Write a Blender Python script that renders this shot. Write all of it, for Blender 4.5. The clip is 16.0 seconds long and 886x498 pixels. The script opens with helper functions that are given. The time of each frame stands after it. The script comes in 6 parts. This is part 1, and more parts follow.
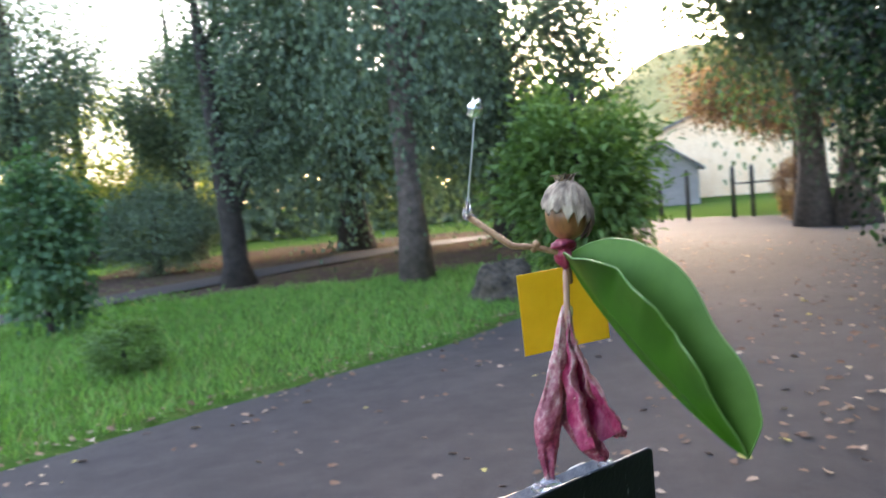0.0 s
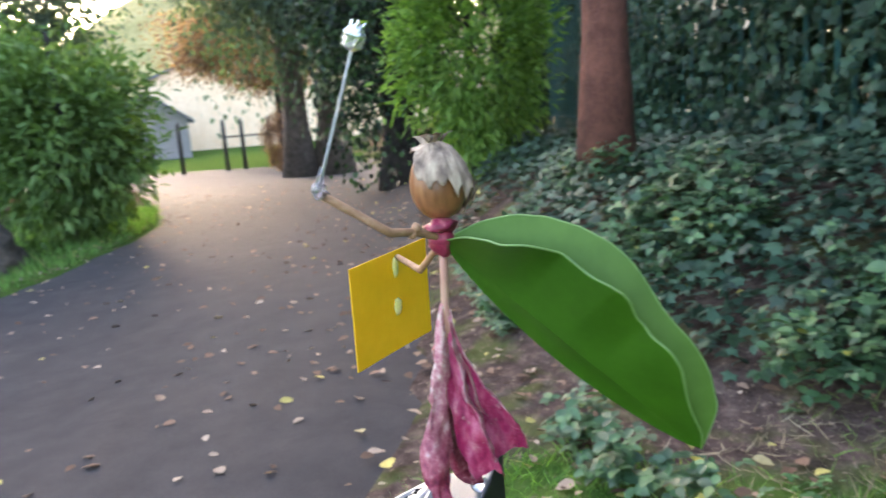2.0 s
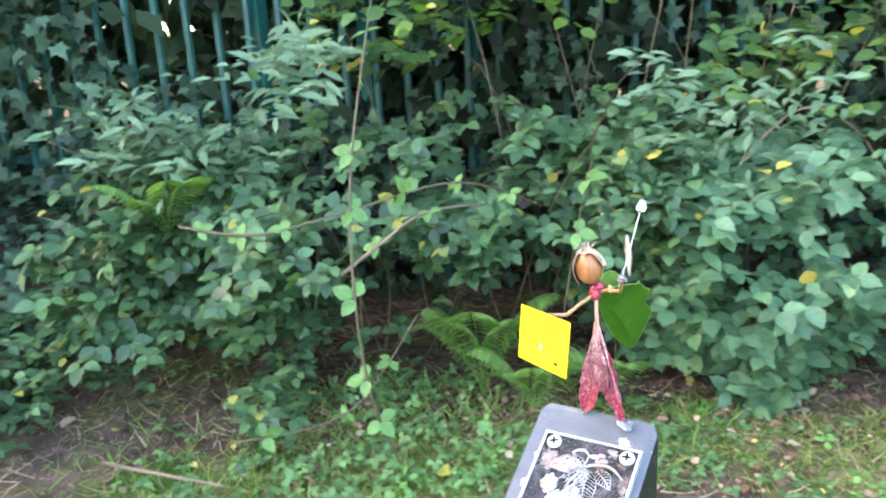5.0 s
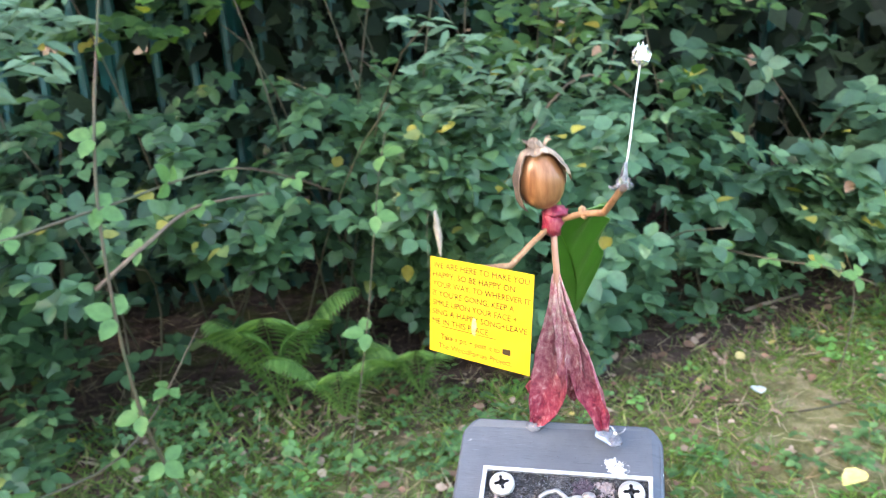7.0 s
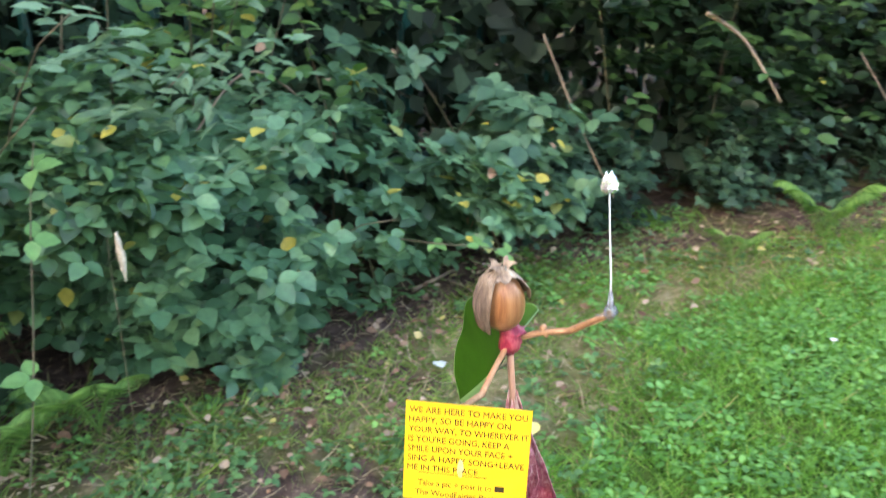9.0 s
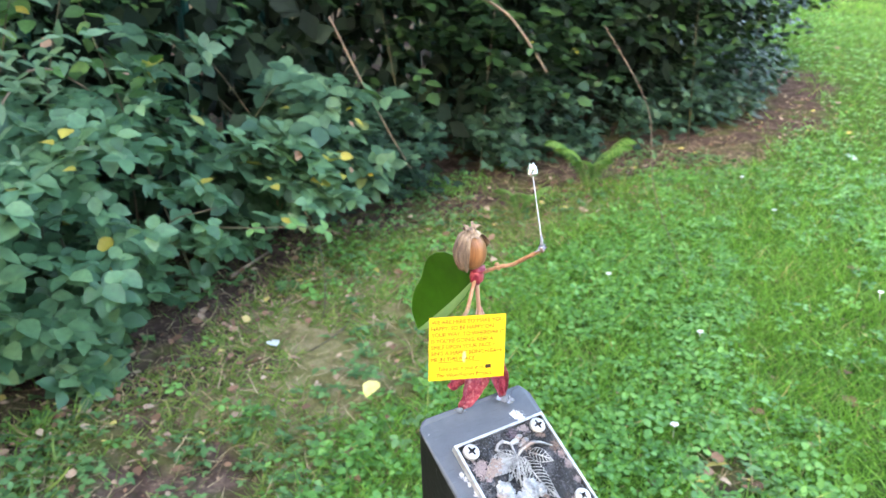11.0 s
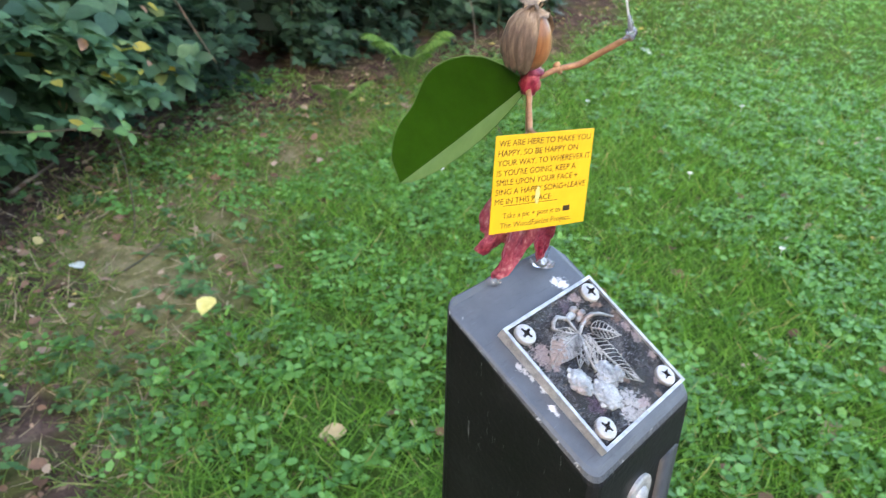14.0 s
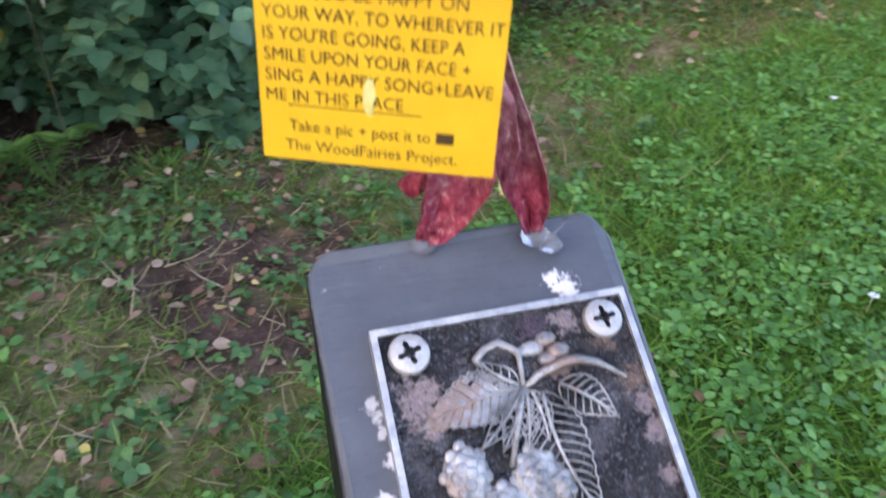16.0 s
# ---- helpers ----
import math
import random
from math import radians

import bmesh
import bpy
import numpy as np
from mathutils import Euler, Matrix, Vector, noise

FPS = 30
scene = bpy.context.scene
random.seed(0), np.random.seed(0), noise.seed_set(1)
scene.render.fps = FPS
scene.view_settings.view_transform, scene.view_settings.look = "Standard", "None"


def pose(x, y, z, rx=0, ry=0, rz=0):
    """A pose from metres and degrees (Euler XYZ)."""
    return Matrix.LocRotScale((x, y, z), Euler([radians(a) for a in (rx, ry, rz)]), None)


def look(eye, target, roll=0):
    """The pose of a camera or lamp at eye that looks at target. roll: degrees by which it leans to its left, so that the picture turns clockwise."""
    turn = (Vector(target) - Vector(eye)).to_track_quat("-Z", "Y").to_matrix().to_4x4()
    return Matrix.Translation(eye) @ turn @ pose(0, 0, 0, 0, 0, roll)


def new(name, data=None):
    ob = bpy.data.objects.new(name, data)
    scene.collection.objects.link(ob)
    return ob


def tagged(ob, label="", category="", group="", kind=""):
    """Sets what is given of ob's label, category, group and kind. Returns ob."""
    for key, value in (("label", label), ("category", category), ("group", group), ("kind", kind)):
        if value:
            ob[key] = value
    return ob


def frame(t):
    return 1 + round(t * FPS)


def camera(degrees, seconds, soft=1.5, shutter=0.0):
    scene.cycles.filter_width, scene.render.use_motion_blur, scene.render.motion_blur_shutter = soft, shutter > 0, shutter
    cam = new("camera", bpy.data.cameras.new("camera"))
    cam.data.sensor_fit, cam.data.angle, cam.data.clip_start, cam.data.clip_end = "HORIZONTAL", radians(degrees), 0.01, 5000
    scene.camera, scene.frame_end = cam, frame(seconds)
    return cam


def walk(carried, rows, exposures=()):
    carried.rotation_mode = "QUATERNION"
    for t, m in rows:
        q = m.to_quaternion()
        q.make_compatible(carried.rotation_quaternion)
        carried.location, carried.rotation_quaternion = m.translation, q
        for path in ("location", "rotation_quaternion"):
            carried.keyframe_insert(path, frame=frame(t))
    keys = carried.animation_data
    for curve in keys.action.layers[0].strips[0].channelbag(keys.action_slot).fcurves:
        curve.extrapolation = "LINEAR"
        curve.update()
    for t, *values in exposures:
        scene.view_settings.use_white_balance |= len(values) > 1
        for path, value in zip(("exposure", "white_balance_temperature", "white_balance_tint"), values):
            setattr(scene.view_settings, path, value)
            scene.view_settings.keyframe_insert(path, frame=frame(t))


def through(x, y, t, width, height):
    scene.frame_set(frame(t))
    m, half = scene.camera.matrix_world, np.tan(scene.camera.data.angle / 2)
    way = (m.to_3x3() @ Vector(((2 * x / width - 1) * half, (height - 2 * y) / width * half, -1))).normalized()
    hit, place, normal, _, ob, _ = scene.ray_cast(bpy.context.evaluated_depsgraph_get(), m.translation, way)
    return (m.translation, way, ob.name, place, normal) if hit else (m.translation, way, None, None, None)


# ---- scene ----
from collections import defaultdict

cam = camera(61.5, 16.0, soft=1.0, shutter=0.35)
cam.data.dof.use_dof, cam.data.dof.focus_distance, cam.data.dof.aperture_fstop = True, 0.28, 28.0
PATH = [
    (0, (0.216, 0.241, 0.999), (-0.982, -1.353, 0.849), -5.1),
    (0.5, (0.261, 0.197, 0.994), (-1.178, -1.175, 0.775), -6.0),
    (1, (0.249, 0.164, 1.005), (-1.369, -0.982, 0.746), -6.4),
    (1.5, (0.226, 0.155, 1.008), (-1.544, -0.726, 0.708), -5.6),
    (2, (0.217, 0.095, 1.011), (-1.672, -0.436, 0.627), -4.5),
    (2.5, (0.241, 0.018, 1.009), (-1.719, -0.181, 0.664), -4.2),
    (3, (0.243, -0.043, 1.003), (-1.724, 0.138, 0.688), -2.9),
    (3.5, (0.221, -0.096, 1.025), (-1.651, 0.496, 0.641), -3.9),
    (4, (0.215, -0.159, 1.037), (-1.422, 0.907, 0.61), -3.5),
    (4.5, (0.189, -0.263, 1.071), (-1.126, 1.164, 0.586), -4.0),
    (5, (0.161, -0.399, 1.12), (-0.876, 1.238, 0.623), -3.2),
    (5.2, (0.144, -0.438, 1.134), (-0.818, 1.243, 0.635), -2.5),
    (7.3, (0.022, -0.209, 1.017), (-0.381, 1.675, 0.479), -4.1),
    (7.5, (0.019, -0.195, 1.009), (-0.324, 1.697, 0.459), -3.9),
    (8, (-0.017, -0.18, 1.02), (-0.13, 1.729, 0.435), -2.9),
    (8.5, (-0.043, -0.188, 1.035), (0.15, 1.709, 0.433), -1.3),
    (9, (-0.083, -0.204, 1.088), (0.369, 1.643, 0.469), -1.2),
    (9.5, (-0.102, -0.217, 1.11), (0.525, 1.581, 0.498), -1.4),
    (9.7, (-0.112, -0.236, 1.111), (0.567, 1.536, 0.479), -2.0),
    (11.8, (-0.273, -0.3, 1.145), (0.845, 1.181, 0.397), -0.2),
    (12, (-0.279, -0.274, 1.128), (0.876, 1.166, 0.356), 0.2),
    (12.5, (-0.283, -0.229, 1.09), (0.967, 1.112, 0.289), 1.2),
    (13, (-0.257, -0.191, 1.074), (1.047, 1.064, 0.223), 2.2),
    (13.5, (-0.24, -0.158, 1.062), (1.097, 1.039, 0.178), 2.1),
    (14, (-0.238, -0.139, 1.046), (1.074, 1.059, 0.128), 1.4),
    (14.5, (-0.197, -0.124, 1.026), (1.0, 1.153, 0.058), 0.5),
    (15, (-0.122, -0.121, 0.997), (0.826, 1.297, -0.046), -0.1),
    (15.5, (-0.069, -0.122, 0.972), (0.603, 1.397, -0.142), -0.2),
    (16, (-0.046, -0.113, 0.992), (0.378, 1.457, -0.172), 0.0),
]
walk(cam, [(t, look(eye, target, roll)) for t, eye, target, roll in PATH],
     [(0.0, 3.5, 6850, 18), (1.2, 3.4, 6850, 18), (2.0, 3.65, 6900, 19), (2.6, 3.75, 6950, 18), (3.2, 4.05, 7000, 15), (4.0, 4.4, 6900, 15), (5.0, 4.4, 6900, 16), (7.5, 3.75, 6900, 16), (8.5, 3.55, 6850, 14),
      (9.5, 3.8, 6800, 12), (12.0, 3.65, 6750, 11), (13.0, 3.4, 6700, 11), (14.0, 3.2, 6700, 13), (15.0, 3.1, 6700, 22), (15.5, 3.0, 6600, 25), (16.0, 2.9, 6500, 23)])

# ---- daylight: evening, thin cloud, low sun behind the trees by the gates ----
SUN_TURN, SUN_HIGH = radians(236), radians(22)
world = bpy.data.worlds.new("evening_sky")
scene.world = world
world.use_nodes = True
wt = world.node_tree
sky = wt.nodes.new("ShaderNodeTexSky")
sky.sky_type = "NISHITA"
sky.sun_disc = False
sky.sun_elevation = SUN_HIGH
sky.sun_rotation = SUN_TURN
sky.dust_density = 3.0
wt.nodes["Background"].inputs["Strength"].default_value = 0.15
wt.links.new(sky.outputs["Color"], wt.nodes["Background"].inputs["Color"])
sun = new("sun", bpy.data.lights.new("sun", "SUN"))
sun.data.energy = 0.25
sun.data.angle = radians(30)
sun.data.color = (1.0, 0.9, 0.78)
sun_way = Vector((math.sin(SUN_TURN) * math.cos(SUN_HIGH), math.cos(SUN_TURN) * math.cos(SUN_HIGH), math.sin(SUN_HIGH)))
sun.matrix_world = look(sun_way * 50, (0, 0, 0))

# ---- materials ----
def mat(name, build):
    m = bpy.data.materials.new(name)
    m.use_nodes = True
    nt = m.node_tree
    build(nt, nt.nodes["Principled BSDF"])
    return m


def node(nt, kind, **values):
    n = nt.nodes.new(kind)
    for key, value in values.items():
        n.inputs[key].default_value = value
    return n


def ramp(nt, source, stops):
    r = nt.nodes.new("ShaderNodeValToRGB")
    nt.links.new(source, r.inputs["Fac"])
    while len(r.color_ramp.elements) < len(stops):
        r.color_ramp.elements.new(0.5)
    for e, (at, col) in zip(r.color_ramp.elements, stops):
        e.position, e.color = at, (*col, 1)
    return r.outputs["Color"]


def mix(nt, fac, a, b, how="MIX"):
    n = nt.nodes.new("ShaderNodeMix")
    n.data_type, n.blend_type = "RGBA", how
    for sock, value in ((n.inputs[0], fac), (n.inputs[6], a), (n.inputs[7], b)):
        if isinstance(value, bpy.types.NodeSocket):
            nt.links.new(value, sock)
        elif isinstance(value, (int, float)):
            sock.default_value = value
        else:
            sock.default_value = (*value, 1)
    return n.outputs[2]


def noise_of(nt, scale, detail=4.0, rough=0.6, coords="Object"):
    tc = nt.nodes.new("ShaderNodeTexCoord")
    n = node(nt, "ShaderNodeTexNoise", Scale=scale, Detail=detail, Roughness=rough)
    nt.links.new(tc.outputs[coords], n.inputs["Vector"])
    return n.outputs["Fac"]


def bump(nt, bsdf, height, strength, distance):
    b = node(nt, "ShaderNodeBump", Strength=strength, Distance=distance)
    nt.links.new(height, b.inputs["Height"])
    nt.links.new(b.outputs["Normal"], bsdf.inputs["Normal"])


def leaf_mat(name, dark, mid, light, odd=None, rough=0.45, through=0.14, share=0.9, spec=0.25):
    """Leaves that differ one by one, with a little light coming through them."""
    def build(nt, bsdf):
        geo = nt.nodes.new("ShaderNodeNewGeometry")
        stops = [(0.0, dark), (0.5, mid), (share, light)]
        if odd:
            stops += [(share + 0.03, odd), (1.0, odd)]
        col = ramp(nt, geo.outputs["Random Per Island"], stops)
        fine = noise_of(nt, 60.0, 3.0)
        col = mix(nt, 0.35, col, ramp(nt, fine, [(0.3, (0.35, 0.35, 0.35)), (0.7, (1.3, 1.3, 1.2))]), "MULTIPLY")
        nt.links.new(col, bsdf.inputs["Base Color"])
        bsdf.inputs["Roughness"].default_value = rough
        bsdf.inputs["Specular IOR Level"].default_value = spec
        tr = nt.nodes.new("ShaderNodeBsdfTranslucent")
        nt.links.new(mix(nt, 1.0, col, (1.5, 1.7, 0.7), "MULTIPLY"), tr.inputs["Color"])
        mx = nt.nodes.new("ShaderNodeMixShader")
        mx.inputs[0].default_value = through
        nt.links.new(bsdf.outputs[0], mx.inputs[1])
        nt.links.new(tr.outputs[0], mx.inputs[2])
        nt.links.new(mx.outputs[0], nt.nodes["Material Output"].inputs["Surface"])
    return mat(name, build)


def plain(name, a, b, scale=40.0, rough=0.6, metal=0.0, relief=0.2, depth=0.002, spec=0.5):
    """Two tones mottled at two scales, with fine relief."""
    def build(nt, bsdf):
        big, small = noise_of(nt, scale, 5.0), noise_of(nt, scale * 7, 3.0)
        col = mix(nt, ramp(nt, big, [(0.35, (0, 0, 0)), (0.65, (1, 1, 1))]), a, b)
        col = mix(nt, 0.4, col, ramp(nt, small, [(0.3, (0.6, 0.6, 0.6)), (0.7, (1.25, 1.25, 1.25))]), "MULTIPLY")
        nt.links.new(col, bsdf.inputs["Base Color"])
        bsdf.inputs["Roughness"].default_value = rough
        bsdf.inputs["Metallic"].default_value = metal
        bsdf.inputs["Specular IOR Level"].default_value = spec
        if relief:
            bump(nt, bsdf, small, relief, depth)
    return mat(name, build)


def ground_build(nt, bsdf):
    soil = nt.nodes.new("ShaderNodeAttribute")
    soil.attribute_name = "soil"
    big, mid, small = noise_of(nt, 1.7, 6.0), noise_of(nt, 14.0, 5.0), noise_of(nt, 120.0, 3.0)
    green = ramp(nt, mid, [(0.3, (0.028, 0.062, 0.012)), (0.55, (0.050, 0.100, 0.020)), (0.75, (0.095, 0.125, 0.036))])
    brown = ramp(nt, mid, [(0.3, (0.036, 0.025, 0.020)), (0.55, (0.086, 0.059, 0.047)), (0.75, (0.155, 0.112, 0.088))])
    edge = nt.nodes.new("ShaderNodeMath")
    edge.operation = "ADD"
    nt.links.new(soil.outputs["Fac"], edge.inputs[0])
    wob = node(nt, "ShaderNodeMapRange")
    wob.inputs["To Min"].default_value, wob.inputs["To Max"].default_value = -0.6, 0.6
    nt.links.new(big, wob.inputs["Value"])
    nt.links.new(wob.outputs["Result"], edge.inputs[1])
    dry = nt.nodes.new("ShaderNodeAttribute")
    dry.attribute_name = "dry"
    thin = ramp(nt, mid, [(0.3, (0.080, 0.076, 0.034)), (0.5, (0.155, 0.145, 0.064)), (0.72, (0.29, 0.235, 0.155))])
    col = mix(nt, dry.outputs["Fac"], green, thin)
    col = mix(nt, ramp(nt, edge.outputs[0], [(0.35, (0, 0, 0)), (0.65, (1, 1, 1))]), col, brown)
    col = mix(nt, 0.5, col, ramp(nt, small, [(0.3, (0.5, 0.5, 0.5)), (0.7, (1.4, 1.4, 1.4))]), "MULTIPLY")
    moss = noise_of(nt, 4.5, 6.0)
    col = mix(nt, ramp(nt, moss, [(0.50, (0, 0, 0)), (0.64, (.6, .6, .6))]), col, (0.085, 0.105, 0.028))
    fleck = noise_of(nt, 45.0, 2.0)
    col = mix(nt, ramp(nt, fleck, [(0.62, (0, 0, 0)), (0.70, (.7, .7, .7))]), col, (0.26, 0.19, 0.13))
    nt.links.new(col, bsdf.inputs["Base Color"])
    bsdf.inputs["Roughness"].default_value = 1.0
    bsdf.inputs["Specular IOR Level"].default_value = 0.0
    bump(nt, bsdf, mid, 0.8, 0.03)


GROUND = mat("turf_and_soil", ground_build)


def tarmac_build(nt, bsdf):
    big, mid, small = noise_of(nt, 0.5, 4.0), noise_of(nt, 6.0, 6.0), noise_of(nt, 220.0, 2.0)
    col = ramp(nt, mid, [(0.3, (0.040, 0.036, 0.035)), (0.7, (0.058, 0.052, 0.050))])
    col = mix(nt, 0.5, col, ramp(nt, big, [(0.3, (0.75, 0.75, 0.75)), (0.7, (1.2, 1.17, 1.12))]), "MULTIPLY")
    col = mix(nt, 0.6, col, ramp(nt, small, [(0.3, (0.6, 0.6, 0.6)), (0.7, (1.35, 1.35, 1.35))]), "MULTIPLY")
    nt.links.new(col, bsdf.inputs["Base Color"])
    bsdf.inputs["Roughness"].default_value = 0.9
    bsdf.inputs["Specular IOR Level"].default_value = 0.15
    bump(nt, bsdf, small, 0.4, 0.004)


TARMAC = mat("worn_tarmac", tarmac_build)
BARK = plain("grey_bark", (0.055, 0.042, 0.034), (0.13, 0.10, 0.085), 9.0, 0.95, relief=0.8, depth=0.02)
RED_BARK = plain("red_brown_bark", (0.10, 0.035, 0.022), (0.20, 0.075, 0.048), 9.0, 0.95, relief=0.8, depth=0.02)
DARK_BARK = plain("dark_bark", (0.016, 0.013, 0.011), (0.042, 0.033, 0.027), 9.0, 0.95, relief=0.8, depth=0.02)
STUMP_WOOD = plain("weathered_stump", (0.026, 0.022, 0.014), (0.130, 0.100, 0.070), 14.0, 0.95, relief=0.9, depth=0.03)
CANE = plain("green_brown_cane", (0.05, 0.065, 0.026), (0.09, 0.055, 0.032), 12.0, 0.6)
DEAD_STEM = plain("dead_stem", (0.10, 0.070, 0.046), (0.20, 0.145, 0.10), 12.0, 0.8)
GREEN_PAINT = plain("green_fence_paint", (0.004, 0.060, 0.050), (0.008, 0.085, 0.072), 8.0, 0.45, spec=0.5)
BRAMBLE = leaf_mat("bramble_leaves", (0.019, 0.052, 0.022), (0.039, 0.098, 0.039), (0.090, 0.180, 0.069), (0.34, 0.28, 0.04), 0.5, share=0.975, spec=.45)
NETTLE = leaf_mat("grey_green_leaves", (0.048, 0.105, 0.052), (0.085, 0.162, 0.083), (0.135, 0.222, 0.125), None, 0.55, spec=.4)
SHRUB = leaf_mat("shrub_leaves", (0.030, 0.078, 0.024), (0.062, 0.138, 0.042), (0.105, 0.190, 0.055), (.36, .30, .06), 0.5, 0.3, .95)
IVY = leaf_mat("ivy_leaves", (0.011, 0.031, 0.018), (0.027, 0.066, 0.038), (0.064, 0.124, 0.072), None, 0.5, 0.1, spec=.3)
# Lighter copy of the bramble leaves, daylight at the lawn edge painted in
SUN_BRAMBLE = leaf_mat("lit_bramble_leaves", (0.031, 0.084, 0.041), (0.060, 0.142, 0.070), (0.115, 0.222, 0.107), (0.34, 0.28, 0.04), 0.5, share=0.975, spec=.45)
BROADLEAF = leaf_mat("broad_bramble_leaves", (0.026, 0.070, 0.038), (0.054, 0.122, 0.066), (0.105, 0.198, 0.104), (0.34, 0.28, 0.04), 0.5, share=0.97, spec=.4)
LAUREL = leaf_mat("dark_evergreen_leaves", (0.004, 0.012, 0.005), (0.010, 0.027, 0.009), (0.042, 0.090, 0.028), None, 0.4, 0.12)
# Dark foliage with the lift of distant haze put into its tones
FAR_DARK = leaf_mat("far_dark_foliage", (0.045, 0.072, 0.052), (0.080, 0.122, 0.082), (0.140, 0.195, 0.125), None, 0.7, 0.2)
# Shade of the hedge's depths is put into the next two leaf colours
SHADE = leaf_mat("shade_toned_shrub_leaves", (0.014, 0.032, 0.014), (0.030, 0.062, 0.026), (0.070, 0.115, 0.045), None, 0.7, 0.1)
DEEP_SHADE = leaf_mat("deep_shade_toned_leaves", (0.004, 0.010, 0.005), (0.009, 0.021, 0.010), (0.024, 0.044, 0.020), None, 0.7, 0.1)
FAR_GREEN = leaf_mat("far_green_foliage", (0.052, 0.105, 0.026), (0.096, 0.172, 0.048), (0.150, 0.240, 0.078), None, 0.6, 0.3)
# The gold is evening backlight mixed into the leaf colour
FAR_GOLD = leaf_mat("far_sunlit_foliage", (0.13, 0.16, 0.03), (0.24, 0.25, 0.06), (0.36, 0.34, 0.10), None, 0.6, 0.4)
# Copper leaves, lightened and pinkened by low sun within the colour
COPPER = leaf_mat("copper_foliage", (0.10, 0.052, 0.04), (0.21, 0.105, 0.074), (0.36, 0.20, 0.13), None, 0.6, 0.3)
GRASS = leaf_mat("grass_blades", (0.065, 0.155, 0.026), (0.115, 0.250, 0.042), (0.185, 0.350, 0.068), (0.36, 0.31, 0.16), 0.5, 0.35, 0.95)
MOSS_GRASS = leaf_mat("thin_mossy_grass", (0.082, 0.142, 0.032), (0.136, 0.215, 0.050), (0.205, 0.285, 0.080), (0.30, 0.24, 0.15), 0.6, 0.3, 0.86)
DULL_LEAF = leaf_mat("small_weed_leaves", (0.045, 0.110, 0.040), (0.080, 0.175, 0.060), (0.130, 0.250, 0.090), None, 0.5, 0.25, spec=.3)
BANK_GRASS = leaf_mat("rough_bank_grass", (0.070, 0.162, 0.037), (0.122, 0.255, 0.058), (0.190, 0.345, 0.092), (0.30, 0.26, 0.14), 0.6, 0.3, 0.95)
CLOVER = leaf_mat("low_leaves", (0.065, 0.170, 0.045), (0.110, 0.275, 0.068), (0.180, 0.375, 0.105), None, 0.5, 0.32, spec=.35)
FERN = leaf_mat("fern_fronds", (0.095, 0.195, 0.052), (0.145, 0.275, 0.075), (0.205, 0.345, 0.10), None, 0.5, 0.35)
SHRUB_GREY = leaf_mat("grey_green_shrub_leaves", (0.035, 0.080, 0.040), (0.065, 0.135, 0.066), (0.105, 0.190, 0.092), None, 0.6, 0.25)
BRIGHT = leaf_mat("light_green_leaves", (0.08, 0.165, 0.035), (0.13, 0.24, 0.05), (0.20, 0.33, 0.08), None, 0.5, 0.4)
LITTER = leaf_mat("fallen_leaves", (0.10, 0.055, 0.035), (0.22, 0.13, 0.085), (0.42, 0.32, 0.24), (0.45, 0.38, 0.12), 0.8, 0.1, 0.92)
YELLOW_LEAF = leaf_mat("yellowed_leaves", (0.26, 0.24, 0.05), (0.38, 0.33, 0.06), (0.48, 0.42, 0.13), None, 0.5, 0.3)
STONE = plain("grey_stone_render", (0.25, 0.25, 0.25), (0.33, 0.32, 0.32), 2.0, 0.9)
# Cream walls, warmed with the evening sun's glow in the base colour
CREAM = plain("cream_render_sun_glow", (0.80, 0.58, 0.36), (0.86, 0.66, 0.44), 2.0, 0.9)
SLATE = plain("roof_slate", (0.10, 0.10, 0.11), (0.16, 0.16, 0.17), 4.0, 0.7)
DEAD_GRASS = leaf_mat("dead_grass", (0.14, 0.10, 0.06), (0.26, 0.20, 0.12), (0.40, 0.33, 0.22), None, 0.8, 0.1)
IRON = plain("dark_iron", (0.02, 0.02, 0.02), (0.045, 0.04, 0.038), 20.0, 0.6)

# ---- building helpers ----
rng = np.random.default_rng(7)


